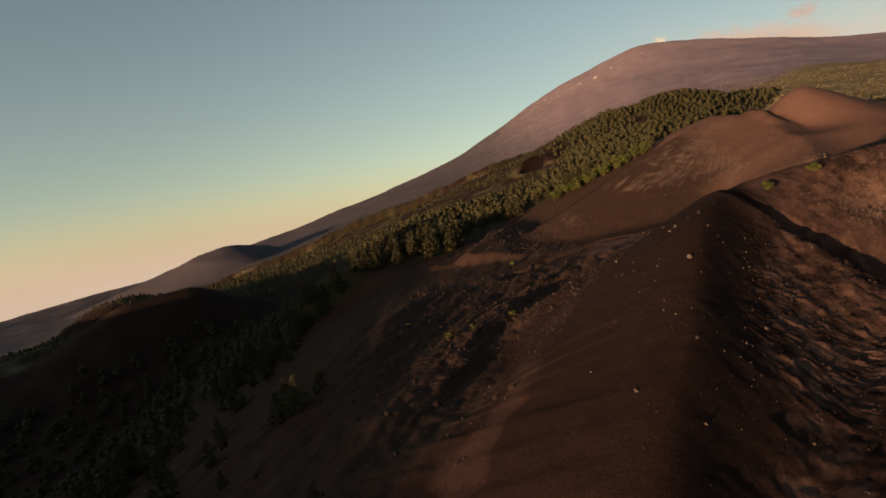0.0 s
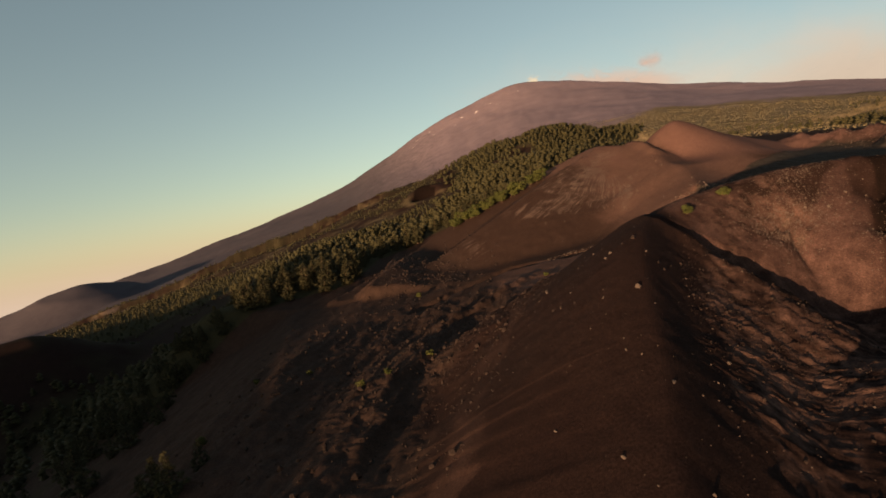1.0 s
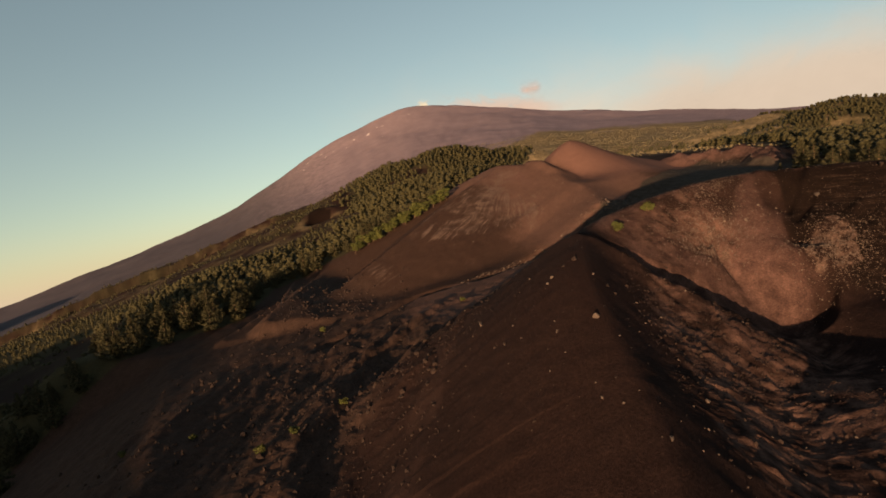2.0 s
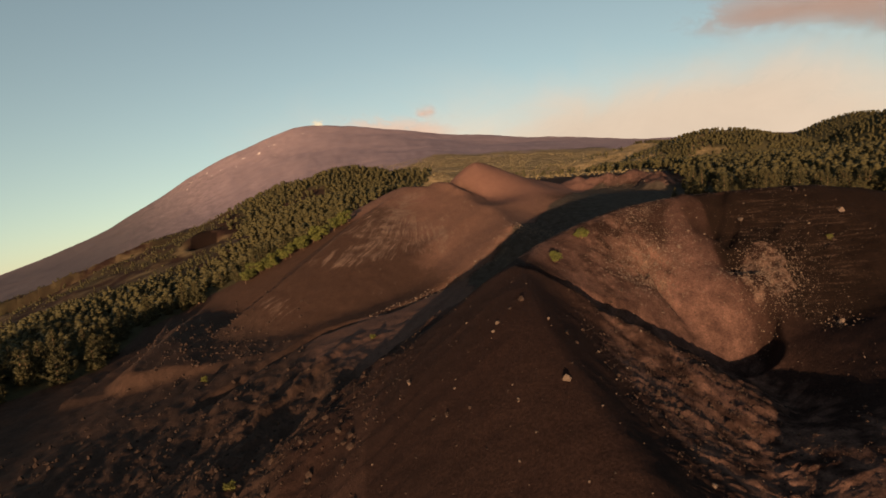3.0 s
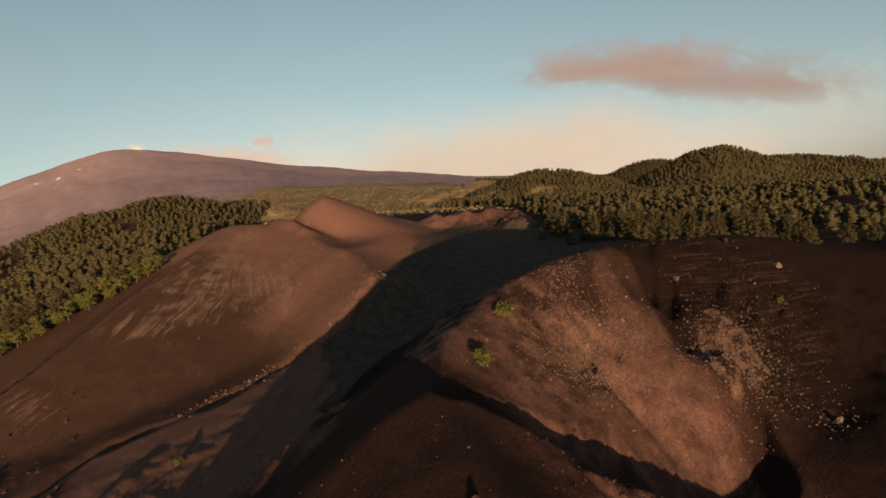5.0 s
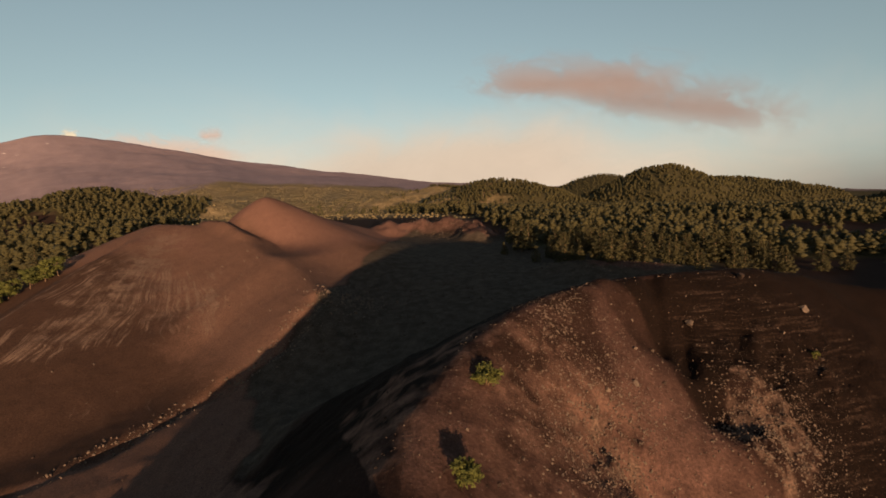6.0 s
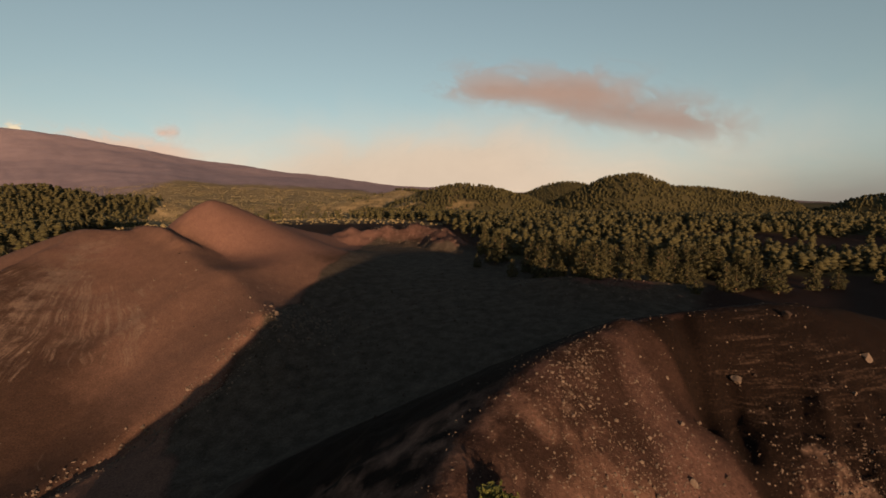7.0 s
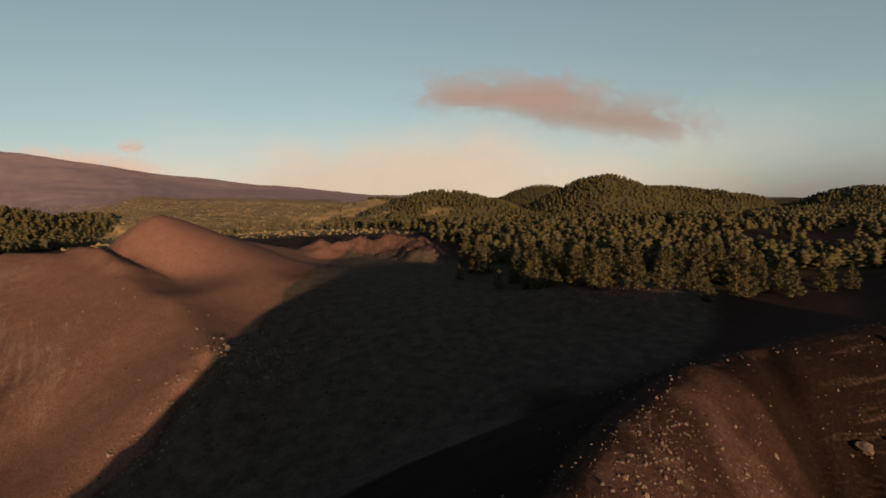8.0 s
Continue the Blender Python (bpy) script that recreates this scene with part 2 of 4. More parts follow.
WOOD_CREST = [(60, 720, -34), (98, 765, -14), (175, 752, 23), (230, 742, 60), (285, 730, 90), (332, 718, 102), (380, 700, 91), (410, 690, 90), (450, 665, 88), (520, 640, 70)]
# ridge out of view, added between the sun and the lava hollow to shade it
SHADE_CREST = [(-300, -230, 57), (-350, -140, 50), (-395, -60, 52), (-430, 0, 50), (-480, 70, 18), (-560, 150, -8), (-680, 260, -45)]
SCAR = (121.0, 648.0)      # small dark collapse scar on the open slope
STONE_RIDGE = [(250, 268, 68), (272, 258, 70), (288, 240, 70), (288, 226, 68.5), (272, 213, 66.5)]
DARK_CREST = [(-300, 352, -64), (-262, 380, -26), (-240, 392, -10), (-208, 412, -8.5), (-172, 427, -26), (-120, 440, -58)]
FAR_RIM, GULLY, MID_CREST, RED_CREST, SPUR_CREST = rounded(FAR_RIM, 1), rounded(GULLY), rounded(MID_CREST), rounded(RED_CREST), rounded(SPUR_CREST)
FOOT = CHANNEL + [(170, 205, 0), (206, 221, 0), (248, 246, 0), (300, 262, 0)]      # where the red cones meet the dark valley
SLIDE = [(108, 107.3, 1.2), (102.5, 104.8, 2.8), (96.5, 99.5, 4.6), (91, 93.5, 6.2), (86, 88, 7.0)]      # red ash slide: place and half width
SWATH = [(145.6, 273.3, 0), (130.5, 260.5, 0), (116.8, 248.7, 0), (106.7, 241.1, 0), (97.6, 233.2, 0)]      # pale ash swath down the cone's left face
LIP = [(164, 276, 76.4), (165, 268, 76.4), (163, 259, 74.8), (160, 251, 72.6)]
BANK = [(204, 146, 59.2), (204.5, 138, 60), (206, 128, 59.8), (212, 115, 58.6), (219, 106, 57)]
# skyline of the great volcano and the lowlands: way from the hub (degrees from +y to +x), rise of the skyline
SKYLINE = [(-100, -9.6), (-41, -10.3), (-33, -9.8), (-28, -9.6), (-25.5, -9.4), (-23.5, -8.4), (-20.5, -7.9), (-16.7, -7.4), (-10.6, -5.9), (-4, -4.1), (2.1, -2.2), (8, 0.7), (11.8, 3.0), (16.4, 4.9), (20, 6.0), (23, 6.6), (28, 6.1), (35, 4.8), (40, 4.0), (48, 3.0), (55, 2.1), (65, 1.2), (80, 0.3), (95, -0.6), (130, -2), (180, -6), (260, -9)]
MIDDLE = [(-100, -13), (-41, -13.5), (-25, -12.0), (-10, -9.5), (0, -7.6), (8, -6.0), (15, -4.6), (22, -3.2), (30, -2.2), (45, -1.2), (55, -1.3), (70, -1.6), (90, -2.0), (110, -2.4), (180, -6), (260, -13)]
FAR_R = 4400.0


def fall(table, way):
    a = np.array(table, float)
    soft = sum(np.interp(way + o, a[:, 0], a[:, 1]) for o in (-2.0, -1.0, 0.0, 1.0, 2.0)) / 5
    return np.tan(np.radians(soft))


def dome(x, y, cx, cy, top, rx, ry, height):
    d2 = ((x - cx) / rx) ** 2 + ((y - cy) / ry) ** 2
    return top - height * (1 - np.exp(-d2 * 0.9)) - 0.3 * np.maximum(np.sqrt(d2) - 1.2, 0) * rx


def land(x, y, rough=True):
    """Height of the ground."""
    x, y = np.asarray(x, float), np.asarray(y, float)
    r = np.hypot(x - HUB[0], y - HUB[1])
    way = np.degrees(np.arctan2(x - HUB[0], y - HUB[1]))
    way = np.where(way < -100, way + 360, way)
    field = 34 + 0.12 * x - 0.06 * (y - 120) - 0.35 * np.maximum(0, -20 - x)
    plateau = 54 + 0.055 * (y - 105) + 0.012 * (x - 210)
    local = field + (plateau - field) * smooth(x + 0.10 * (y - 150), 105, 215)
    local = np.maximum(local, -60) - 5.0 * np.exp(-((x - 76) ** 2 + (y - 78) ** 2) / 9.0 ** 2)
    low = 80 + r * fall(MIDDLE, way)
    high = 80 + r * fall(SKYLINE, way)
    up = smooth(r, 650, FAR_R)
    distant = low + (high - low) * np.clip((r - 650) / (FAR_R - 650), 0, 1.02) ** (1.35 - 0.5 * smooth(way, 24, 38) * (1 - smooth(way, 60, 72)))
    h = local + (distant - local) * smooth(r, 300, 620)
    h = smax(h, near_cone(x, y), 1.5)
    h = smax(h, ridge(x, y, FAR_RIM, 0.76 - 0.20 * smooth(x, 72, 98), 0.72, 2.5), 2.0)
    h = smax(h, ridge(x, y, LEDGE, 1.0, 0.62, 0.8) + 0.9 * fractal(x, y, 4, 4, 157, 0.6), 0.8)
    h = smax(h, ridge(x, y, WALL_RIB, 1.35, 0.85, 1.0) + 0.5 * fractal(x, y, 5, 3, 163), 1.2)
    h = smax(h, ridge(x, y, MID_CREST, 0.42, 0.40, 1.5) + 0.25 * fractal(x, y, 12, 3, 165), 2.0)
    h = smax(h, ridge(x, y, SPUR_CREST, 0.34, 0.60, 1.0) + 0.4 * fractal(x, y, 9, 3, 167), 1.2)
    h = smax(h, ridge(x, y, APRON_EDGE, 0.7, 0.05, 2.0) - 0.75 * np.maximum(0, (11 - x) * 0.5 + (210 - y) * 0.86) - 0.8 + 0.5 * fractal(x, y, 9, 4, 151), 2.5)
    h = smax(h, ridge(x, y, LIP, 0.50, 0.9, 0.8) + 0.8 * fractal(x, y, 4, 3, 139), 0.6)
    d, z, s = nearest(x, y, ((171, 275, 0), (171, 266, 0), (169, 257, 0)))
    h = h - 1.8 * np.exp(-(d / 3.5) ** 2)
    h = smax(h, ridge(x, y, BANK, 0.3, 0.35, 3.0), 3.0)
    brink = 1 - smooth(x, 164, 194)
    h = smax(h, ridge(x, y, RED_CREST, 0.55 + 0.30 * (1 - smooth(x, 166, 182)) * smooth(y, 246, 256), 0.47 + 0.42 * brink * smooth(y, 218, 248), 1.2), 1.5 + 7.0 * (1 - smooth(y, 226, 250)))
    h = smax(h, ridge(x, y, WOOD_CREST, 0.30, 0.34, 25.0), 20.0)
    h = smax(h, ridge(x, y, SHADE_CREST, 0.42, 0.42, 20.0), 10.0)
    u, v = 0.98 * (x - SCAR[0]) - 0.17 * (y - SCAR[1]), 0.17 * (x - SCAR[0]) + 0.98 * (y - SCAR[1])
    h = h + 7 * np.exp(-(u / 22) ** 2 - ((v - 14) / 18) ** 2) - 13 * np.exp(-((u / 14) ** 2 + ((v + 5) / 13) ** 2) ** 2)
    h = smax(h, ridge(x, y, STONE_RIDGE, 0.5, 0.5, 1.5) + 3.4 * fractal(x, y, 6, 4, 101, 0.6), 1.0)
    h = smax(h, ridge(x, y, DARK_CREST, 0.55, 0.55, 12.0), 8.0)
    for cx, cy, top, rx, ry, hh in WOOD_HILLS:
        h = smax(h, dome(x, y, cx, cy, top, rx, ry, hh), 6.0)
    d, z, s = nearest(x, y, GULLY)
    h = np.minimum(h, z + np.where(s > 0, 1.25 - 0.40 * smooth(x, 66, 80), 1.15) * np.maximum(d - 0.7, 0))
    for cx, cy, wide, dz in ((108.5, 100, 5.0, -3.2), (114.5, 95.5, 5.0, -1.5), (101.5, 93, 3.5, -2.2), (85.5, 101.5, 5.0, -2.4), (96.5, 88, 4.0, 2.2), (102, 78, 5.0, -0.7)):
        h = h + dz * np.exp(-((x - cx) ** 2 + (y - cy) ** 2) / wide ** 2)
    for line, deep in ((((117.5, 103.2, 0), (113, 101, 0), (107.5, 100.2, 0)), 1.1), (((114.5, 98.6, 0), (110, 97.4, 0), (106, 96.4, 0)), 0.9)):
        d, z, s = nearest(x, y, line)
        h = h - deep * np.exp(-((d + 0.8 * fractal(x, y, 3, 3, 125)) / 1.0) ** 2)
    d, z, s = nearest(x, y, CHANNEL)
    h = h - (1.3 + 1.4 * fractal(x, y, 14, 3, 121)) * np.exp(-((d + 3 * fractal(x, y, 8, 3, 123)) / 1.7) ** 2)
    if rough:
        nd, nz, ns = nearest(x, y, NEAR_CREST)
        gd, gz, gs = nearest(x, y, GULLY)
        ribs = (ns < 0) * smooth(nd, 3, 12) * (1 - smooth(nd, 22, 34)) * smooth(y, 20, 40) * ((gs < 0) | (gd > 30)) * smooth(gd, 1, 4)
        across, down = 0.5 * (x - 40) + 0.86 * (y - 80), 0.86 * (x - 40) - 0.5 * (y - 80)
        h = h + ribs * (0.22 * fractal(across + 2.5 * fractal(x, y, 7, 3, 155), down * 0.34, 3.2, 3, 71, 0.6) + 0.8 * np.maximum(fractal(across + 1.2 * fractal(x, y, 3, 2, 161), down * 0.55, 1.2, 3, 75, 0.7) - 0.20, 0) + 0.32 * (0.12 - np.abs(fractal(x, y, 1.5, 3, 76, 0.7))))
        rd, rz, rs = nearest(x, y, FAR_RIM)
        bank = (rs < 0) * smooth(rd, 8, 14) * (1 - smooth(rd, 26, 34)) * smooth(x, 108, 114) * smooth(y, 60, 75)
        h = h + bank * (0.16 * np.sin(h * 5.5 + 5 * fractal(x, y, 9, 3, 83)) + 1.0 * fractal(x, y, 3.2, 4, 85, 0.6))
        for cx, cy, rx, ry in ((102.5, 88, 7, 5), (86.5, 101, 7, 5.5), (114, 87, 9, 8)):
            h = h + 0.9 * fractal(x, y, 2.0, 4, 89, 0.7) * (1 - smooth(np.hypot((x - cx) / rx, (y - cy) / ry), 0.5, 1.1))
        lava = lava_zone(x, y, r, way) * (1 - 0.6 * smooth(y, 145, 185))
        flow, along = 0.86 * x - 0.5 * y, 0.5 * x + 0.86 * y
        h = h + lava * (4.2 * np.abs(fractal(flow, along * 0.22, 18, 5, 3)) - 1.0 + 1.1 * fractal(flow, along * 0.3, 5, 4, 9, 0.62) + 0.6 * (0.2 - np.abs(fractal(x, y, 3.4, 4, 13, 0.65))))
        plain = smooth(x, 8, 28) * (1 - smooth(x, 92, 115)) * smooth(y, 116, 130) * (1 - smooth(y, 170, 182))
        bars = np.maximum(fractal(0.5 * x - 0.86 * y, (0.86 * x + 0.5 * y) * 0.16, 9, 4, 133) - 0.10, 0)
        h = h + plain * (5.0 * bars + 0.35 * fractal(x, y, 2.6, 4, 135, 0.65))
        h = h + 0.24 * fractal(x, y, 11, 4, 21) * smooth(r, 20, 60) + 0.13 * fractal(x, y, 2.2, 3, 31)
        h = h + fractal(x, y, 420, 6, 41) * 0.007 * np.maximum(r - 900, 0)
        h = h + 6 * fractal(way * 1.0, r * 0.0020, 1.3, 4, 47, 0.55) * smooth(way, 4, 14) * smooth(r, 1900, 2800) * (1 - 0.7 * smooth(r, 3700, 4300))
        h = h + (10 * fractal(x, y, 130, 4, 51) + 5 * fractal(x, y, 28, 3, 55)) * smooth(r, 350, 800) * (1 - 0.8 * smooth(r, 1300, 2000))
    return h


WOOD_HILLS = []
for way_, rise_, r_, wide_, tall_ in ((63.4, 1.8, 1050, 105, 42), (79.7, 2.3, 1150, 105, 62), (85.6, 0.9, 1300, 150, 50), (74.5, 1.75, 2000, 190, 90), (101.5, 0.1, 1300, 130, 60), (108, -0.1, 1400, 150, 60), (57, 1.2, 1250, 140, 40), (-38, -11.2, 620, 90, 60), (-22.9, -7.85, 3000, 170, 45)):
    px_, py_, pz_ = at_way(way_, rise_, r_)
    WOOD_HILLS.append((px_, py_, pz_, wide_, wide_, tall_))


def lava_zone(x, y, r, way):
    """Rough lava in the hollow beside the near cone."""
    d, z, s = nearest(x, y, NEAR_CREST)
    edge = fractal(x, y, 40, 3, 5) * 20
    a = smooth(d + edge, 22, 44) * (1 - smooth(x + 0.15 * (y - 120) + edge, 40, 80)) * smooth(y, 20, 70)
    return a * (1 - smooth(r, 260, 420))


def net():
    """The one sheet of ground, as a polar net that grows coarser outwards."""
    ways = np.concatenate([np.arange(-100, -62, 1.0), np.arange(-62, 118, 0.3), np.arange(118, 150, 1.0), np.arange(150, 260, 2.0)])
    radii = [0.6]
    while radii[-1] < 60:
        radii.append(radii[-1] + 0.6)
    while radii[-1] < 4700:
        radii.append(radii[-1] * 1.0105)
    radii = np.array(radii)
    a, rr = np.meshgrid(np.radians(ways), radii)
    x, y = HUB[0] + rr * np.sin(a), HUB[1] + rr * np.cos(a)
    z = land(x, y)
    n_r, n_a = x.shape
    co = np.stack([x, y, z], -1).reshape(-1, 3)
    co = np.vstack([co, [[HUB[0], HUB[1], float(land(np.array([HUB[0]]), np.array([HUB[1]]))[0])]]])
    i = np.arange(n_r - 1)[:, None] * n_a + np.arange(n_a)[None, :]
    j = np.arange(n_r - 1)[:, None] * n_a + (np.arange(n_a)[None, :] + 1) % n_a
    quads = np.stack([i, i + n_a, j + n_a, j], -1).reshape(-1, 4)
    me = bpy.data.meshes.new("ground")
    tri = [(len(co) - 1, k, (k + 1) % n_a) for k in range(n_a)]
    loops = np.concatenate([quads.ravel(), np.array(tri).ravel()])
    sizes = np.concatenate([np.full(len(quads), 4), np.full(len(tri), 3)])
    me.vertices.add(len(co))
    me.vertices.foreach_set("co", co.ravel())
    me.loops.add(len(loops))
    me.loops.foreach_set("vertex_index", loops.astype(np.int32))
    me.polygons.add(len(sizes))
    me.polygons.foreach_set("loop_start", (np.cumsum(sizes) - sizes).astype(np.int32))
    me.polygons.foreach_set("loop_total", sizes.astype(np.int32))
    me.polygons.foreach_set("use_smooth", np.ones(len(sizes), dtype=bool))
    me.update(calc_edges=True)
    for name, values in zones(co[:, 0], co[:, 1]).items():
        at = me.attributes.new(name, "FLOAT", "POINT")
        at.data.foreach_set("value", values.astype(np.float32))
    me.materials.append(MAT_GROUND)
    return new("ground", me)


def wood_zone(x, y):
    """How thickly pines stand, 0 to 1."""
    r = np.hypot(x - HUB[0], y - HUB[1])
    way = np.degrees(np.arctan2(x - HUB[0], y - HUB[1]))
    edge = fractal(x, y, 60, 4, 61)
    brow = np.interp(y, [-200, 50, 60, 70, 84, 98, 110, 121, 133, 150, 165, 180, 210, 260, 330, 420], [285, 270, 266, 260, 245, 233, 224, 217, 213, 217, 227, 238, 300, 352, 400, 430])
    right = (0.28 + 0.72 * smooth(x - brow, 8, 46)) * smooth(x - brow + edge * 6, 0, 6) * smooth(way, 38, 52) * np.clip(0.78 + 0.9 * fractal(x, y, 22, 2, 63), 0, 1)
    moor = smooth(way, 30, 40) * (1 - smooth(way + edge * 14, 55, 64)) * smooth(r, 380, 440) * (1 - smooth(r, 2300, 2800))
    right = np.where(moor > 0.02, np.minimum(right, 1 - (0.93 + 0.055 * smooth(r, 550, 750)) * moor), right)
    clearing = smooth(way, 76, 82) * smooth(r + edge * 60, 330, 350) * (1 - smooth(r + edge * 60, 400, 425))
    right = right * (1 - 0.85 * clearing)
    d, z, s = nearest(x, y, WOOD_CREST)
    ad, az, a_side = nearest(x, y, WOOD_EDGE)
    behind = smooth(ad + edge * 8, 2, 7) * (a_side > 0) * (r > 180)
    hill = behind * (1 - smooth(d + edge * 60, 300, 420)) * (1 - smooth(way, 40, 46)) * smooth(way, 11, 15) * (1 - smooth(r, 780, 860)) * (1.0 - 0.7 * smooth(edge, 0.22, 0.4))
    belt = behind * smooth(way, -48, -30) * (1 - smooth(way, 12, 20)) * (1 - smooth(r + edge * 80 - np.interp(way, [-40, -22, -14, -3, 5, 12], [900, 760, 560, 430, 400, 380]), -30, 30)) * 0.85
    scrub = 0.5 * smooth(way, -48, -30) * (1 - smooth(way, 9, 14)) * smooth(r, 420, 470) * (1 - smooth(r, 1000, 1500)) * smooth(edge, -0.25, 0.1)
    belt = np.maximum(belt, scrub)
    left = (1 - smooth(way, -40, -30)) * smooth(r, 120, 170) * (1 - smooth(r, 900, 1200)) * 0.35
    dd, z, s = nearest(x, y, DARK_CREST)
    out = np.maximum(np.maximum(right, hill), np.maximum(belt, left)) * smooth(dd, 40, 80)
    out = out * smooth(np.hypot(x - SCAR[0], y - SCAR[1] + 10), 26, 36)
    return out * (1 - smooth(r, 2200, 2600))


def zones(x, y):
    r = np.hypot(x - HUB[0], y - HUB[1])
    way = np.degrees(np.arctan2(x - HUB[0], y - HUB[1]))
    way = np.where(way < -100, way + 360, way)
    near_d, nz, near_s = nearest(x, y, NEAR_CREST)
    rim_d, rz, rim_s = nearest(x, y, FAR_RIM)
    mid_d, mz, ms = nearest(x, y, MID_CREST)
    red_d, ez, es = nearest(x, y, RED_CREST)
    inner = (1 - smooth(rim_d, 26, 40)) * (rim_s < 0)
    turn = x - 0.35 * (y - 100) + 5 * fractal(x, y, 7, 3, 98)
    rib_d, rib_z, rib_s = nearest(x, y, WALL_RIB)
    # dark lapilli beyond the rib; its turn from the sun is coloured in too
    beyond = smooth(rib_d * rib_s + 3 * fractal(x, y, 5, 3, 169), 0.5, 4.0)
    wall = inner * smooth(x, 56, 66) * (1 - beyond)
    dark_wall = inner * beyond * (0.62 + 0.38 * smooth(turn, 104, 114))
    def spot(cx, cy, rx, ry):
        return 1 - smooth(np.hypot((x - cx) / rx, (y - cy) / ry) + 0.8 * fractal(x, y, 6, 3, 97), 0.6, 1.2)
    slide_d, slide_w, slide_s = nearest(x, y, SLIDE)
    slide = 1 - smooth(slide_d - slide_w + 1.6 * fractal(x, y, 4, 3, 105), -2.2, 2.2)
    stony = np.maximum(np.maximum(spot(102.5, 88, 6.5, 4.6), 0.8 * spot(86.5, 101, 6.5, 5)), np.maximum(0.6 * spot(98, 110, 9, 2.6), 0.8 * spot(101.5, 76.5, 2.6, 1.8)))
    stony = stony * (1 - slide)
    strata = smooth(turn, 104, 109) * inner * (1 - smooth(x, 122, 134)) * smooth(y, 72, 82) * (1 - smooth(y, 97, 102))
    wood = wood_zone(x, y)
    around = np.degrees(np.arctan2(x - 158, y - 283))
    reach = np.hypot(x - 158, y - 283)
    streaks = smooth(reach, 6, 16) * (1 - smooth(reach + 30 * fractal(x, y, 18, 2, 113), 80, 130)) * (1 - smooth(around, -118, -98)) * smooth(around, -176, -150)
    streaks = np.clip(streaks * (0.86 + 1.5 * fractal(x, y, 18, 3, 115)), 0, 1)
    sd, sz, ss = nearest(x, y, SPUR_CREST)
    wd, wz, ws = nearest(x, y, SWATH)
    swath = np.exp(-((wd + 3 * fractal(x, y, 8, 3, 137)) / 5.5) ** 2) * (0.55 + 0.45 * smooth(x, 92, 120))
    streaks = np.maximum(streaks, np.exp(-((wd + 2 * fractal(x, y, 8, 3, 137)) / 6.0) ** 2))
    streaks = np.maximum(streaks, 1.0 * np.exp(-((sd + 2) / 7.5) ** 2) * smooth(x, 60, 90))
    foot_d, fz, foot_s = nearest(x, y, FOOT)
    north = smooth(foot_d * foot_s + 3 * fractal(x, y, 7, 3, 117), -2.5, 2.5)
    # west edge follows the near cone's shadow line, so the colour carries that shade
    valley = (1 - north) * smooth(rim_d * rim_s, 0.5, 4) * smooth(x - 46 - 0.72 * (y - 105) + 8 * fractal(x, y, 9, 3, 118), 0, 9) * smooth(y, 98, 112)
    flank = (near_s < 0) * (0.47 + 0.45 * fractal(x, y, 1.6, 3, 96, 0.7)) * smooth(near_d + 3 * fractal(x, y, 5, 3, 94), 5, 12) * (1 - smooth(near_d, 34, 46)) * smooth(y, -5, 30)
    stone_d, stone_z, stone_s = nearest(x, y, STONE_RIDGE)
    stone_red = 0.75 * (1 - smooth(stone_d + 6 * fractal(x, y, 8, 3, 153), 5, 14))
    bank = spot(207, 127, 9, 15)
    # shade of the collapse hollow, put into its colour
    scar_shade = 1 - smooth(np.hypot((x - SCAR[0]) / 15, (y - SCAR[1] - 3) / 18) + 0.3 * fractal(x, y, 9, 3, 131), 0.8, 1.05)
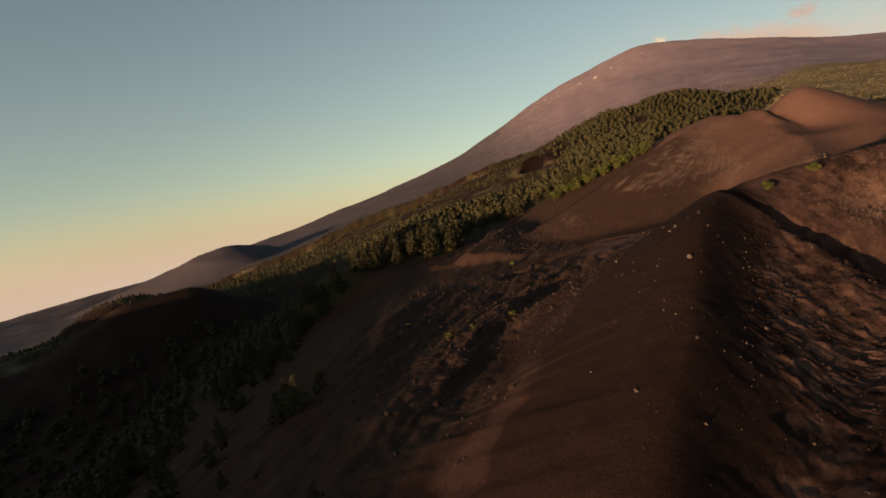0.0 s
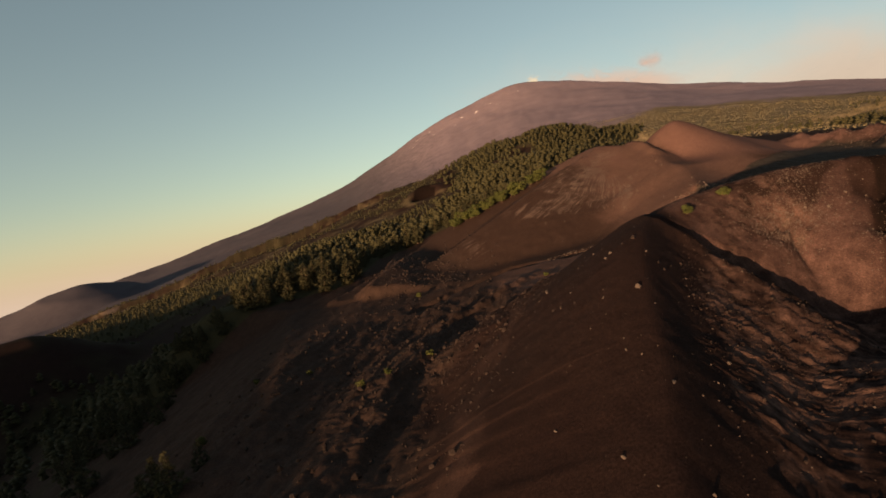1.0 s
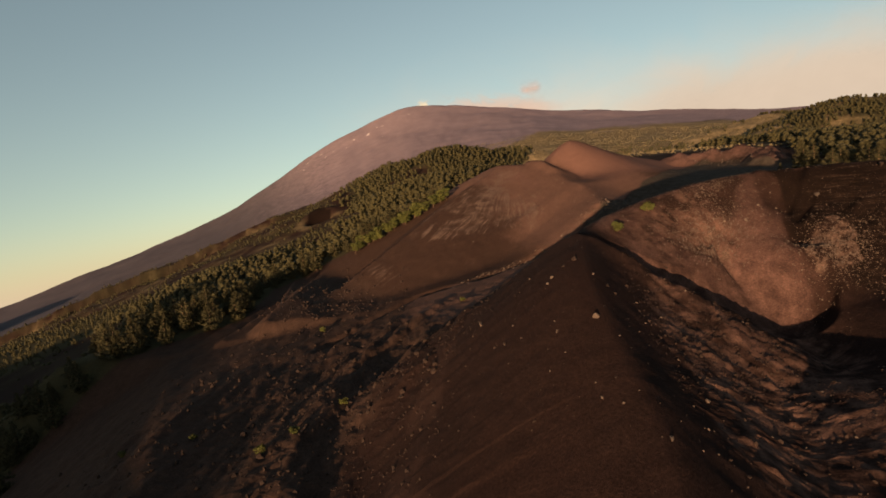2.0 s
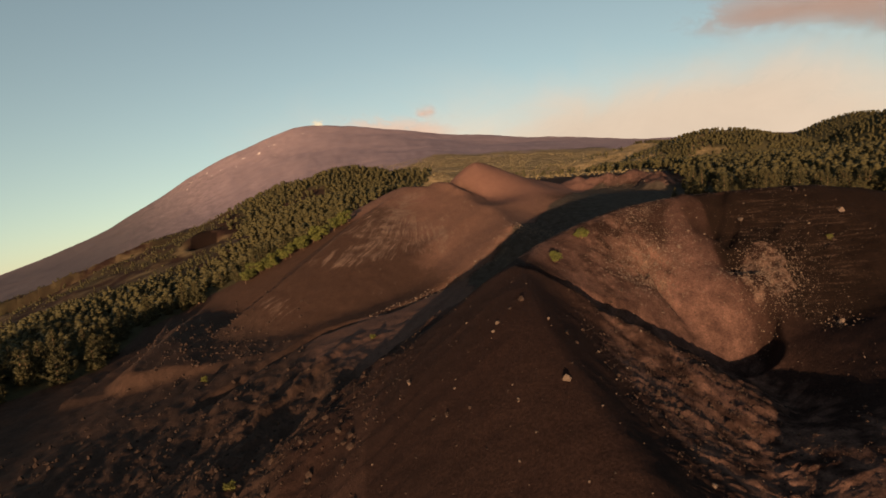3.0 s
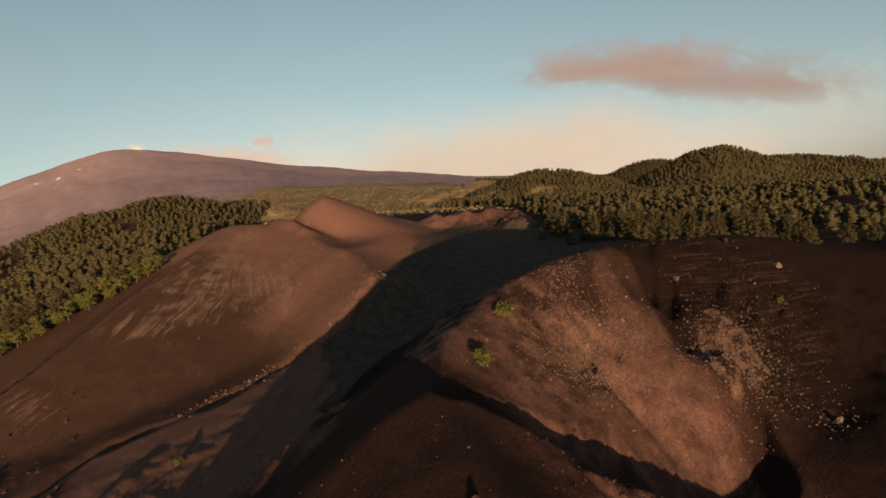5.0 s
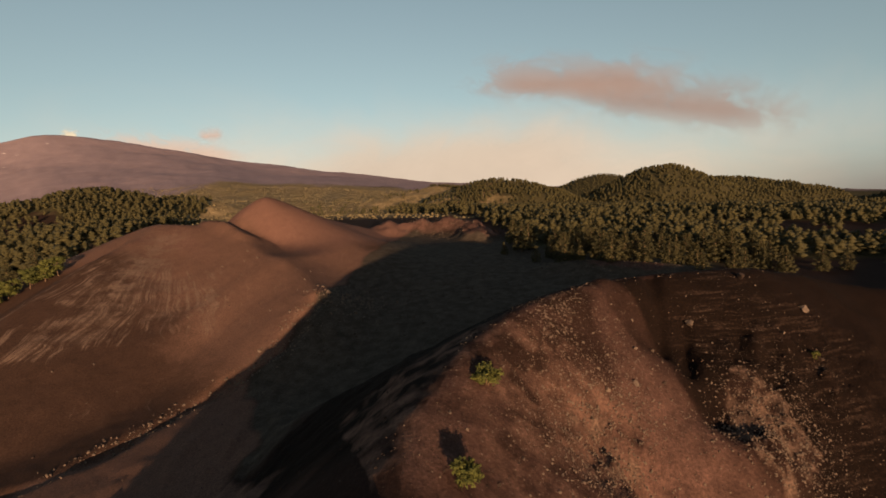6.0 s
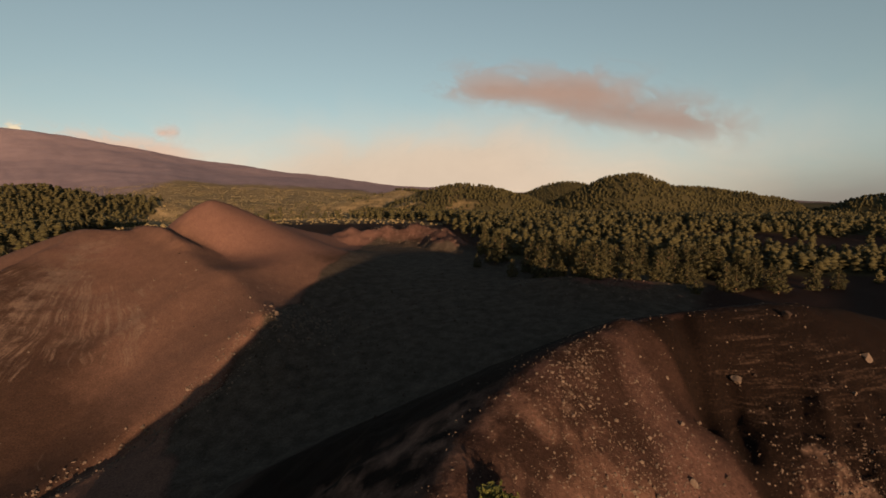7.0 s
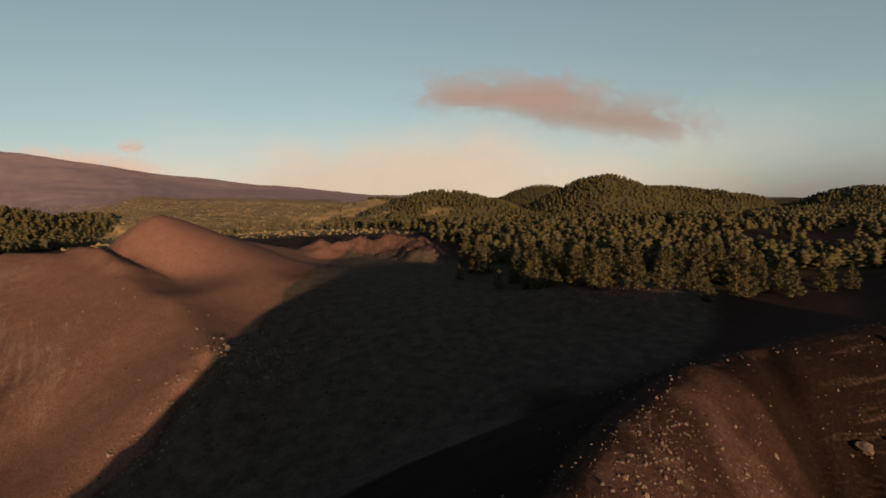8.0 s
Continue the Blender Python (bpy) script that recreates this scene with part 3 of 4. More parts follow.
    d_out = {
        "umber": 0.9 * smooth(mid_d + 10 * fractal(x, y, 20, 3, 99), 12, 55) * (1 - smooth(mid_d, 110, 140)) * north,
        # dark lapilli beyond the rib; outer flank darkened in colour to deepen its shade
        "blackish": np.maximum(dark_wall * (1 - 0.6 * stony), (1 - smooth(rim_d, 26, 44)) * smooth(rim_d * rim_s, 0.5, 3) * smooth(x, 60, 75)),
        # grey-brown valley ground; paler away from the rim, as the sky lights it
        "cinder_shade": valley * (1 - smooth(x, 250, 300)) * smooth(rim_d + 14 * fractal(x, y, 16, 3, 116), 14, 48),
        "around": around * 0.9 + 2.2 * fractal(x, y, 16, 4, 120, 0.6),
        "reach": reach * 0.030 + 0.9 * fractal(x, y, 25, 3, 119),
        "streaks": streaks,
        "swath": swath,
        "red": np.maximum(np.maximum(np.maximum(wall * (0.45 + 0.34 * fractal(x, y, 8, 4, 106, 0.6)), 0.54 * slide * inner * (1 - beyond)), np.maximum(0.8 * bank, stone_red)), 0.3 * (1 - smooth(red_d, 25, 60)) * north),
        "cone": (1 - smooth(red_d + 8 * fractal(x, y, 14, 3, 159), 25, 60)) * 0.95 * smooth(mid_d, 2, 16) * north,
        "brown": np.maximum(flank, np.maximum(0.34 * smooth(near_d + 5 * fractal(x, y, 9, 3, 95), 19, 22) * (1 - smooth(near_d + 5 * fractal(x, y, 9, 3, 95), 26, 31)) * (near_s > 0) * (y > 45),
                            (1 - smooth(mid_d, 90, 130)) * (1 - smooth(x, 190, 230)) * np.maximum(north, 0.95 * (1 - valley) * smooth(y, 112, 122)))),
        "lava": lava_zone(x, y, r, way),
        "soil": np.maximum(np.maximum(wood, smooth(way, 58, 68) * smooth(r, 500, 800)), 0.35 * smooth(r, 250, 400) * (1 - smooth(way, 20, 34))),
        "moor": smooth(r, 330, 520) * (0.36 + 0.64 * smooth(way, 20, 34)) * (1 - 0.9 * smooth(way, 58, 70)) * (1 - smooth(r, 2900, 3600)) * (1 - 0.75 * wood),
        "pale": (0.50 + 1.0 * fractal(x, y, 0.9, 3, 91, 0.75)) * stony,
        "strata": strata,
        "scar": scar_shade,
        # hazy tints laid on by distance and way, in place of hazy air
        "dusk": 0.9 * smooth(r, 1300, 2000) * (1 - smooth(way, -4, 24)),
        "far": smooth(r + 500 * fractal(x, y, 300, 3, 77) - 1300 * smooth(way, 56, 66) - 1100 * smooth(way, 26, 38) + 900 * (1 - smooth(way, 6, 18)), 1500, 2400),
        "snow": smooth(r, 3300, 3900) * smooth(way, 6, 10) * (1 - smooth(way, 22, 26)),
    }
    return d_out


ground = net()
tagged(ground, "reddish brown volcanic slopes of scoria, lava and moor", "ground", kind="structure")


# ---------- sky: smoke, clouds, haze, far behind all land ----------
def veil_material(name, colour, strength, cover, scale, stretch, low_edge, soft=1.0, lit=0.5):
    """Thin glowing vapour: thickness from noise, fading out at the sheet's borders."""
    m = bpy.data.materials.new(name)
    m.use_nodes = True
    nt = m.node_tree
    nt.nodes.clear()
    out = nt.nodes.new("ShaderNodeOutputMaterial")
    tc = nt.nodes.new("ShaderNodeUVMap")
    tc.uv_map = "sheet"
    sep = nt.nodes.new("ShaderNodeSeparateXYZ")
    nt.links.new(tc.outputs["UV"], sep.inputs["Vector"])
    mp = nt.nodes.new("ShaderNodeMapping")
    mp.inputs["Scale"].default_value = (stretch, 1, 1)
    nt.links.new(tc.outputs["UV"], mp.inputs["Vector"])
    n = noise_tex(nt, mp.outputs["Vector"], scale, 8.0, 0.6)
    n.node.inputs["Distortion"].default_value = 0.5
    u, v = sep.outputs["X"], sep.outputs["Y"]

    def hump(a, lo, hi):
        """1 inside, 0 at the borders lo and hi wide."""
        up = nt.nodes.new("ShaderNodeMapRange")
        up.interpolation_type = "SMOOTHSTEP"
        up.inputs["From Min"].default_value, up.inputs["From Max"].default_value = 0.0, lo
        nt.links.new(a, up.inputs["Value"])
        down = nt.nodes.new("ShaderNodeMapRange")
        down.interpolation_type = "SMOOTHSTEP"
        down.inputs["From Min"].default_value, down.inputs["From Max"].default_value = 1.0, 1.0 - hi
        nt.links.new(a, down.inputs["Value"])
        return maths(nt, "MULTIPLY", up.outputs["Result"], down.outputs["Result"])
    mask = maths(nt, "MULTIPLY", hump(u, 0.35, 0.35), hump(v, low_edge, 0.75))
    thick = maths(nt, "ADD", mask, maths(nt, "MULTIPLY", maths(nt, "SUBTRACT", n, 0.52), 2.6 * soft))
    fac = maths(nt, "MULTIPLY", maths(nt, "MULTIPLY", thick, cover, True), mask, True)
    em = nt.nodes.new("ShaderNodeEmission")
    em.inputs["Strength"].default_value = strength
    nt.links.new(mix(nt, n, tuple(c * (1 - 0.3 * lit) for c in colour), tuple(c * (1 + 0.15 * lit) for c in colour)), em.inputs["Color"])
    clear = nt.nodes.new("ShaderNodeBsdfTransparent")
    blend = nt.nodes.new("ShaderNodeMixShader")
    nt.links.new(fac, blend.inputs["Fac"])
    nt.links.new(clear.outputs["BSDF"], blend.inputs[1])
    nt.links.new(em.outputs["Emission"], blend.inputs[2])
    nt.links.new(blend.outputs["Shader"], out.inputs["Surface"])
    return m


def veil(name, way0, way1, rise0, rise1, r, mat, sag=0.0):
    """A curved sheet of vapour on the sky's rim."""
    me = bpy.data.meshes.new(name)
    n_u, n_v = 24, 8
    verts, faces, uv = [], [], []
    for j in range(n_v + 1):
        for i in range(n_u + 1):
            u, v = i / n_u, j / n_v
            a, e = radians(way0 + (way1 - way0) * u), radians(rise0 + (rise1 - rise0) * v + sag * (u - 0.5))
            verts.append((HUB[0] + r * math.sin(a), HUB[1] + r * math.cos(a), 80 + r * math.tan(e)))
            uv.append((u, v))
    for j in range(n_v):
        for i in range(n_u):
            k = j * (n_u + 1) + i
            faces.append((k, k + 1, k + n_u + 2, k + n_u + 1))
    me.from_pydata(verts, [], faces)
    layer = me.uv_layers.new(name="sheet")
    for loop in me.loops:
        layer.data[loop.index].uv = uv[loop.vertex_index]
    me.materials.append(mat)
    ob = new(name, me)
    ob.visible_shadow = False
    return ob


tagged(veil("backdrop_glow", -100, 50, -14, 2.5, 4690, veil_material("horizon_glow", (1.0, 0.77, 0.64), 0.38, 1.0, 1.5, 2, 0.02, 0.1)), "golden glow over the far lowland horizon", "sky", kind="structure")
tagged(veil("backdrop_haze", -2, 118, -6, 14.5, 4680, veil_material("smoke_haze", (1.0, 0.80, 0.67), 0.40, 1.15, 2.6, 4, 0.02, 0.5)), "cream evening haze above the ridges", "sky", kind="structure")
tagged(veil("smoke_bank", 34, 84, 0.0, 11.5, 4675, veil_material("smoke_bank", (1.0, 0.82, 0.70), 0.36, 1.3, 2.4, 3.2, 0.03, 0.7), sag=3.0), "broad cream smoke bank drifting behind the volcano", "smoke")
tagged(veil("backdrop_mist", 62, 178, -8, 10, 4670, veil_material("grey_mist", (0.70, 0.60, 0.60), 0.17, 1.3, 2.0, 3, 0.02, 0.2)), "grey mauve mist low over the far woods", "sky", kind="structure")
tagged(veil("cloud", 58, 86, 8.6, 15.2, 4640, veil_material("dusty_cloud", (0.76, 0.51, 0.44), 0.30, 2.2, 3.0, 2.2, 0.4, 0.95), sag=-2.0), "long dusty pink smoke cloud drifting over the woods", "cloud")
tagged(veil("cloud", 67, 95, 5.4, 12.8, 4645, veil_material("cloud_tail", (0.74, 0.51, 0.45), 0.28, 1.9, 3.2, 3.0, 0.45, 1.0), sag=-6.0), "thinning tail of the dusty pink smoke cloud", "cloud")
tagged(veil("cloud", 33.4, 36.6, 6.2, 8.4, 4630, veil_material("small_cloud", (0.80, 0.56, 0.48), 0.45, 1.1, 2.5, 1.2, 0.4, 0.7)), "small pale pink puff above the summit ridge", "cloud")
tagged(veil("smoke_plume", 22.6, 24.5, 6.3, 7.6, 4620, veil_material("plume", (1.0, 0.80, 0.58), 0.48, 1.5, 3.5, 1.0, 0.35, 1.5)), "bright cream smoke puff at the volcano's summit", "smoke")
tagged(veil("smoke_trail", 23.5, 40, 4.2, 7.8, 4650, veil_material("trail", (0.86, 0.62, 0.52), 0.45, 1.5, 4.0, 3.0, 0.3, 0.9), sag=-1.6), "thin pink smoke trailing along the summit ridge", "smoke")


# ---------- helpers for things ----------
def part(name, bm, mat, parent, label=""):
    me = bpy.data.meshes.new(name)
    bm.to_mesh(me)
    bm.free()
    me.materials.append(mat)
    ob = new(name, me)
    ob.parent = parent
    return tagged(ob, label) if label else ob


def mesh_from(name, verts, faces, mat, smooth_faces=False):
    me = bpy.data.meshes.new(name)
    me.from_pydata(verts, [], faces)
    me.materials.append(mat)
    if smooth_faces:
        me.polygons.foreach_set("use_smooth", np.ones(len(me.polygons), dtype=bool))
    me.update()
    return me


def height(x, y):
    return float(land(np.array([float(x)]), np.array([float(y)]))[0])


rng = np.random.default_rng(5)
BM_ICO = bmesh.new()
bmesh.ops.create_icosphere(BM_ICO, subdivisions=1, radius=1.0)
ICO_V = np.array([v.co[:] for v in BM_ICO.verts])
ICO_F = np.array([[v.index for v in f.verts] for f in BM_ICO.faces])
BM_ICO.free()
BM_ICO = bmesh.new()
bmesh.ops.create_icosphere(BM_ICO, subdivisions=2, radius=1.0)
ICO2_V = np.array([v.co[:] for v in BM_ICO.verts])
ICO2_F = np.array([[v.index for v in f.verts] for f in BM_ICO.faces])
BM_ICO.free()


# ---------- pines ----------
def foliage(gen, centres, radii, tufts, size):
    """Clumps of needles: a lumpy core and loose tufts round it."""
    verts, faces, n = [], [], 0
    for c, rad in zip(centres, radii):
        core = ICO_V * np.array([1, 1, 0.62]) * rad * 0.72 * (1 + gen.uniform(-0.25, 0.25, (len(ICO_V), 1))) + c
        verts.append(core)
        faces.append(ICO_F + n)
        n += len(core)
        d = gen.normal(size=(tufts, 3))
        d /= np.linalg.norm(d, axis=1, keepdims=True)
        at = c + d * np.array([1, 1, 0.62]) * rad * gen.uniform(0.6, 1.08, (tufts, 1))
        a, b = gen.normal(size=(tufts, 3)), gen.normal(size=(tufts, 3))
        tri = np.stack([at + d * size * 0.8, at + a * size * 0.42, at + b * size * 0.42], 1)
        verts.append(tri.reshape(-1, 3))
        faces.append(np.arange(tufts * 3).reshape(-1, 3) + n)
        n += tufts * 3
    return np.vstack(verts), np.vstack(faces)


def taper(bm, path, r0, r1, sides=7):
    """A tapered, slightly bent stem through the points of a path."""
    rings = []
    for i, p in enumerate(path):
        rad = r0 + (r1 - r0) * i / (len(path) - 1)
        rings.append([bm.verts.new((p[0] + rad * math.cos(k * math.tau / sides), p[1] + rad * math.sin(k * math.tau / sides), p[2])) for k in range(sides)])
    for a, b in zip(rings, rings[1:]):
        for k in range(sides):
            bm.faces.new((a[k], a[(k + 1) % sides], b[(k + 1) % sides], b[k]))
    bm.faces.new(rings[-1])


def pine(seed, tall, bare, spread):
    """A pine: bent trunk, limbs, and tiers of needle clumps with gaps."""
    gen = np.random.default_rng(seed)
    root = new("pine_tree")
    lean = gen.uniform(-0.25, 0.25, 2)
    trunk_path = [(lean[0] * u * u, lean[1] * u * u, -0.6 + (tall * 0.93 + 0.6) * u) for u in (0, 0.2, 0.45, 0.7, 1)]
    bm = bmesh.new()
    taper(bm, trunk_path, 0.026 * tall, 0.006 * tall)
    part("trunk", bm, MAT_BARK, root)
    centres, radii = [], []
    bm = bmesh.new()
    tiers = 9
    for i in range(tiers):
        u = i / (tiers - 1)
        z = tall * (bare + (1 - bare) * u * 0.96)
        reach = spread * tall * (0.7 + 1.2 * u if u < 0.25 else 1.0 - 1.22 * (u - 0.25)) * gen.uniform(0.8, 1.15)
        count = max(1, int(round(7 * (1 - u * 0.85))))
        turn = gen.uniform(0, math.tau)
        for k in range(count):
            a = turn + k * math.tau / count + gen.uniform(-0.35, 0.35)
            far = reach * gen.uniform(0.55, 1.0)
            c = np.array([far * math.cos(a), far * math.sin(a), z + gen.uniform(-0.04, 0.04) * tall])
            centres.append(c)
            radii.append(tall * gen.uniform(0.062, 0.10) * (1.2 - 0.6 * u))
            if k % 2 == 0 and u < 0.8:
                base = np.array([0, 0, z - 0.05 * tall])
                taper(bm, [tuple(base), tuple((base + c) / 2), tuple(c)], 0.008 * tall, 0.003 * tall, 4)
        centres.append(np.array([0, 0, z]))
        radii.append(tall * 0.10 * (1.1 - 0.6 * u))
    part("limbs", bm, MAT_BARK, root)
    v, f = foliage(gen, centres, radii, 34, 0.040 * tall)
    crown = new("crown", mesh_from("crown", v.tolist(), f.tolist(), MAT_NEEDLES, True))
    crown.parent = root
    return tagged(root, "olive green pine at the edge of the wood", "pine", "pines by the crater")


def bush(seed, tall, wide):
    gen = np.random.default_rng(seed)
    root = new("broom_bush")
    bm = bmesh.new()
    for k in range(6):
        a = k * 1.05 + gen.uniform(-0.3, 0.3)
        taper(bm, [(0, 0, -0.3), (0.2 * wide * math.cos(a), 0.2 * wide * math.sin(a), 0.35 * tall), (0.4 * wide * math.cos(a), 0.4 * wide * math.sin(a), 0.75 * tall)], 0.05, 0.015, 4)
    part("stems", bm, MAT_BARK, root)
    centres = [np.array([gen.uniform(-0.45, 0.45) * wide, gen.uniform(-0.45, 0.45) * wide, tall * gen.uniform(0.3, 0.9)]) for _ in range(16)]
    v, f = foliage(gen, centres, [0.24 * wide] * 16, 34, 0.16 * wide)
    crown = new("foliage", mesh_from("foliage", v.tolist(), f.tolist(), MAT_LEAVES))
    crown.parent = root
    return tagged(root, "yellow-green broom bush on bare scoria", "bush", "bushes on the scoria")


def stand(ob, x, y, turn=0.0, size=1.0, sink=0.15):
    return pose(x, y, height(x, y) - sink, 0, 0, turn) @ Matrix.Scale(size, 4)


def put(proto, first, m):
    """Places the prototype the first time, a copy after that."""
    if first:
        proto.matrix_basis = m
        return proto
    c = copy_thing(proto, Matrix.Identity(4))
    c.matrix_basis = m
    return c


BUSHES = [(66.6, 105.3, 0.95), (79.2, 110, 1.1), (-1.2, 117.7, 0.75), (4.9, 119.5, 0.7), (-34, 124.4, 0.9), (15, 124.6, 0.7), (118.5, 83.4, 0.6), (62, 166, 0.7), (25, 190, 0.8), (-12, 140, 0.6), (-26, 150, 0.7)]
bush_proto = [bush(201, 2.1, 2.0), bush(202, 1.7, 1.9)]
for i, (x, y, s) in enumerate(BUSHES):
    put(bush_proto[i % 2], i < 2, stand(None, x, y, 77 * i, s))

def young_tree(seed, tall, wide):
    gen = np.random.default_rng(seed)
    root = new("young_tree")
    bm = bmesh.new()
    taper(bm, [(0, 0, -0.4), (0.05 * wide, 0, 0.4 * tall), (0, 0.05 * wide, 0.9 * tall)], 0.14, 0.04, 6)
    part("trunk", bm, MAT_BARK, root)
    centres = [np.array([gen.uniform(-0.32, 0.32) * wide, gen.uniform(-0.32, 0.32) * wide, tall * gen.uniform(0.3, 0.92)]) for _ in range(18)]
    v, f = foliage(gen, centres, [0.22 * wide] * 18, 26, 0.10 * wide)
    crown = new("crown", mesh_from("crown", v.tolist(), f.tolist(), MAT_LEAVES))
    crown.parent = root
    return tagged(root, "bright green young tree at the spur's foot", "tree", "young trees along the spur")


YOUNG_A, YOUNG_B = (66, 292), (116, 288)
young_proto = [young_tree(211, 6.0, 4.6), young_tree(212, 5.0, 4.8)]
for i in range(44):
    u = i / 43
    x, y = YOUNG_A[0] + (YOUNG_B[0] - YOUNG_A[0]) * u + rng.normal() * 2.2, YOUNG_A[1] + (YOUNG_B[1] - YOUNG_A[1]) * u + rng.normal() * 2.2
    put(young_proto[i % 2], i < 2, stand(None, x, y, 67 * i, float(rng.uniform(0.7, 1.15))))

# scattered candidates: a jittered net, thinned by how thickly pines stand
def candidates(step, r0, r1):
    k = int(2 * r1 / step)
    gx, gy = np.meshgrid(np.arange(k), np.arange(k))
    x = HUB[0] - r1 + (gx.ravel() + rng.uniform(0.05, 0.95, gx.size)) * step
    y = HUB[1] - r1 + (gy.ravel() + rng.uniform(0.05, 0.95, gx.size)) * step
    r = np.hypot(x - HUB[0], y - HUB[1])
    way = np.degrees(np.arctan2(x - HUB[0], y - HUB[1]))
    keep = (r >= r0) & (r < r1) & (way > -80) & (way < 116)
    x, y = x[keep], y[keep]
    keep = rng.uniform(size=len(x)) < wood_zone(x, y)
    return x[keep], y[keep]


PINE_TALL = (11.0, 12.5, 9.5, 10.5, 8.0)
pine_proto = [pine(301 + i, tall, bare, spread) for i, (tall, bare, spread) in enumerate(zip(PINE_TALL, (0.09, 0.13, 0.06, 0.10, 0.05), (0.34, 0.31, 0.37, 0.33, 0.36)))]
used = set()


def plant(x, y, s=1.0):
    k = int(rng.integers(0, 5))
    first = k not in used
    used.add(k)
    return put(pine_proto[k], first, stand(None, x, y, float(rng.uniform(0, 360)), s * float(rng.uniform(0.62, 1.12))))


def plant_tall(x, y, tall):
    k = int(rng.integers(0, 5))
    first = k not in used
    used.add(k)
    return put(pine_proto[k], first, stand(None, x, y, float(rng.uniform(0, 360)), tall / PINE_TALL[k]))


for x, y, s in ((-41.2, 109.5, 1.0), (-38, 107.5, 0.8), (-34.8, 104.6, 0.95), (-31.6, 111.9, 0.7), (-66.1, 130.9, 0.65), (-57.8, 107.9, 0.75), (-63.9, 98.6, 0.95), (-22.4, 66.3, 0.4), (-90.5, 135.3, 0.45), (-112.3, 154, 0.7), (-109.9, 138.2, 0.75), (-70, 104, 0.7), (-75, 118, 0.6), (-84, 112, 0.7), (-60, 120, 0.5), (-97, 160, 0.65), (-48, 92, 0.5), (-88, 150, 0.6), (-120, 170, 0.7), (-78, 95, 0.7)):
    plant(x, y, s)
# the front trees of the wood, standing free before it
for x, y, tall in ((227.5, 178, 5.2), (217.5, 160.7, 6.2), (209.3, 147, 10.4), (206.5, 141, 5.2), (205.6, 130.6, 10.0), (209.5, 135.5, 10.6), (210.7, 121.8, 10.8), (216.5, 115.5, 9.6), (210.5, 105.2, 6.3), (226, 98, 8.8), (230.5, 95.2, 8.2), (237, 84, 9.4), (251, 73.5, 8.6), (257, 66.4, 8.2), (219, 152, 9.0), (214, 128.5, 11.0), (222, 108, 8.4), (241, 90, 9.0)):
    plant_tall(x, y, tall)
nx, ny = candidates(6.4, 60, 300)
order = np.argsort(np.hypot(nx - 70, ny - 110))
for i in order[:250]:
    plant(nx[i], ny[i])
rest = order[250:]


def far_wood():
    """The woods beyond, past counting."""
    mx, my = candidates(5.4, 300, 620)
    fx, fy = candidates(6.8, 620, 1500)
    ex, ey = candidates(11.0, 1500, 2250)
    x = np.concatenate([nx[rest], mx, fx, ex])
    y = np.concatenate([ny[rest], my, fy, ey])
    z = land(x, y)
    verts, faces, n = [], [], 0
    octa = np.array([(1, 0, 0), (0, 1, 0), (-1, 0, 0), (0, -1, 0), (0, 0, 1), (0, 0, -0.8)], float)
    octa_f = np.array([(0, 1, 4), (1, 2, 4), (2, 3, 4), (3, 0, 4), (1, 0, 5), (2, 1, 5), (3, 2, 5), (0, 3, 5)])
    for i in range(len(x)):
        r = math.hypot(x[i] - HUB[0], y[i] - HUB[1])
        tall = rng.uniform(4.8, 8.6) if r < 620 else rng.uniform(4.5, 7.0)
        if x[i] < HUB[0] + 0.2 * (y[i] - HUB[1]) and r > 430:          # low scrub on the open slope
            tall *= rng.uniform(0.25, 0.6)
        lobes = 5 if r < 450 else 3
        for k in range(lobes):
            u = (k + 0.6) / lobes
            wide = tall * (0.30 + 0.20 * u - 0.32 * u * u) * rng.uniform(0.85, 1.2) * (1.05 if r < 620 else 1.35)
            off = rng.normal(size=2) * 0.11 * tall * (1.2 - u)
            body = octa * (wide, wide, tall * 0.42 / lobes + tall * 0.09) * rng.uniform(0.78, 1.2, (6, 1))
            a, c = rng.uniform(0, 1.57), body.copy()
            body[:, 0], body[:, 1] = c[:, 0] * math.cos(a) - c[:, 1] * math.sin(a), c[:, 0] * math.sin(a) + c[:, 1] * math.cos(a)
            body = body + (x[i] + off[0], y[i] + off[1], z[i] + tall * (0.10 + 0.80 * u))
            verts.append(body)
            faces.append(octa_f + n)
            n += 6
        t = 16 if r < 450 else 5
        h = rng.uniform(0.15, 1.0, t)
        d = rng.normal(size=(t, 3))
        d /= np.linalg.norm(d, axis=1, keepdims=True)
        at = np.stack([d[:, 0] * tall * (0.32 + 0.22 * h - 0.40 * h * h), d[:, 1] * tall * (0.32 + 0.22 * h - 0.40 * h * h), h * tall * 0.97], 1) + (x[i], y[i], z[i])
        tri = np.stack([at + d * 0.34, at + rng.normal(size=(t, 3)) * 0.42, at + rng.normal(size=(t, 3)) * 0.42], 1)
        verts.append(tri.reshape(-1, 3))
        faces.append(np.arange(t * 3).reshape(-1, 3) + n)
        n += t * 3
    ob = new("pine_wood", mesh_from("pine_wood", np.vstack(verts).tolist(), np.vstack(faces).tolist(), MAT_NEEDLES, True))
    return tagged(ob, "dense olive green pine woods covering plateau and hills", "wood", kind="stuff")


far_wood()


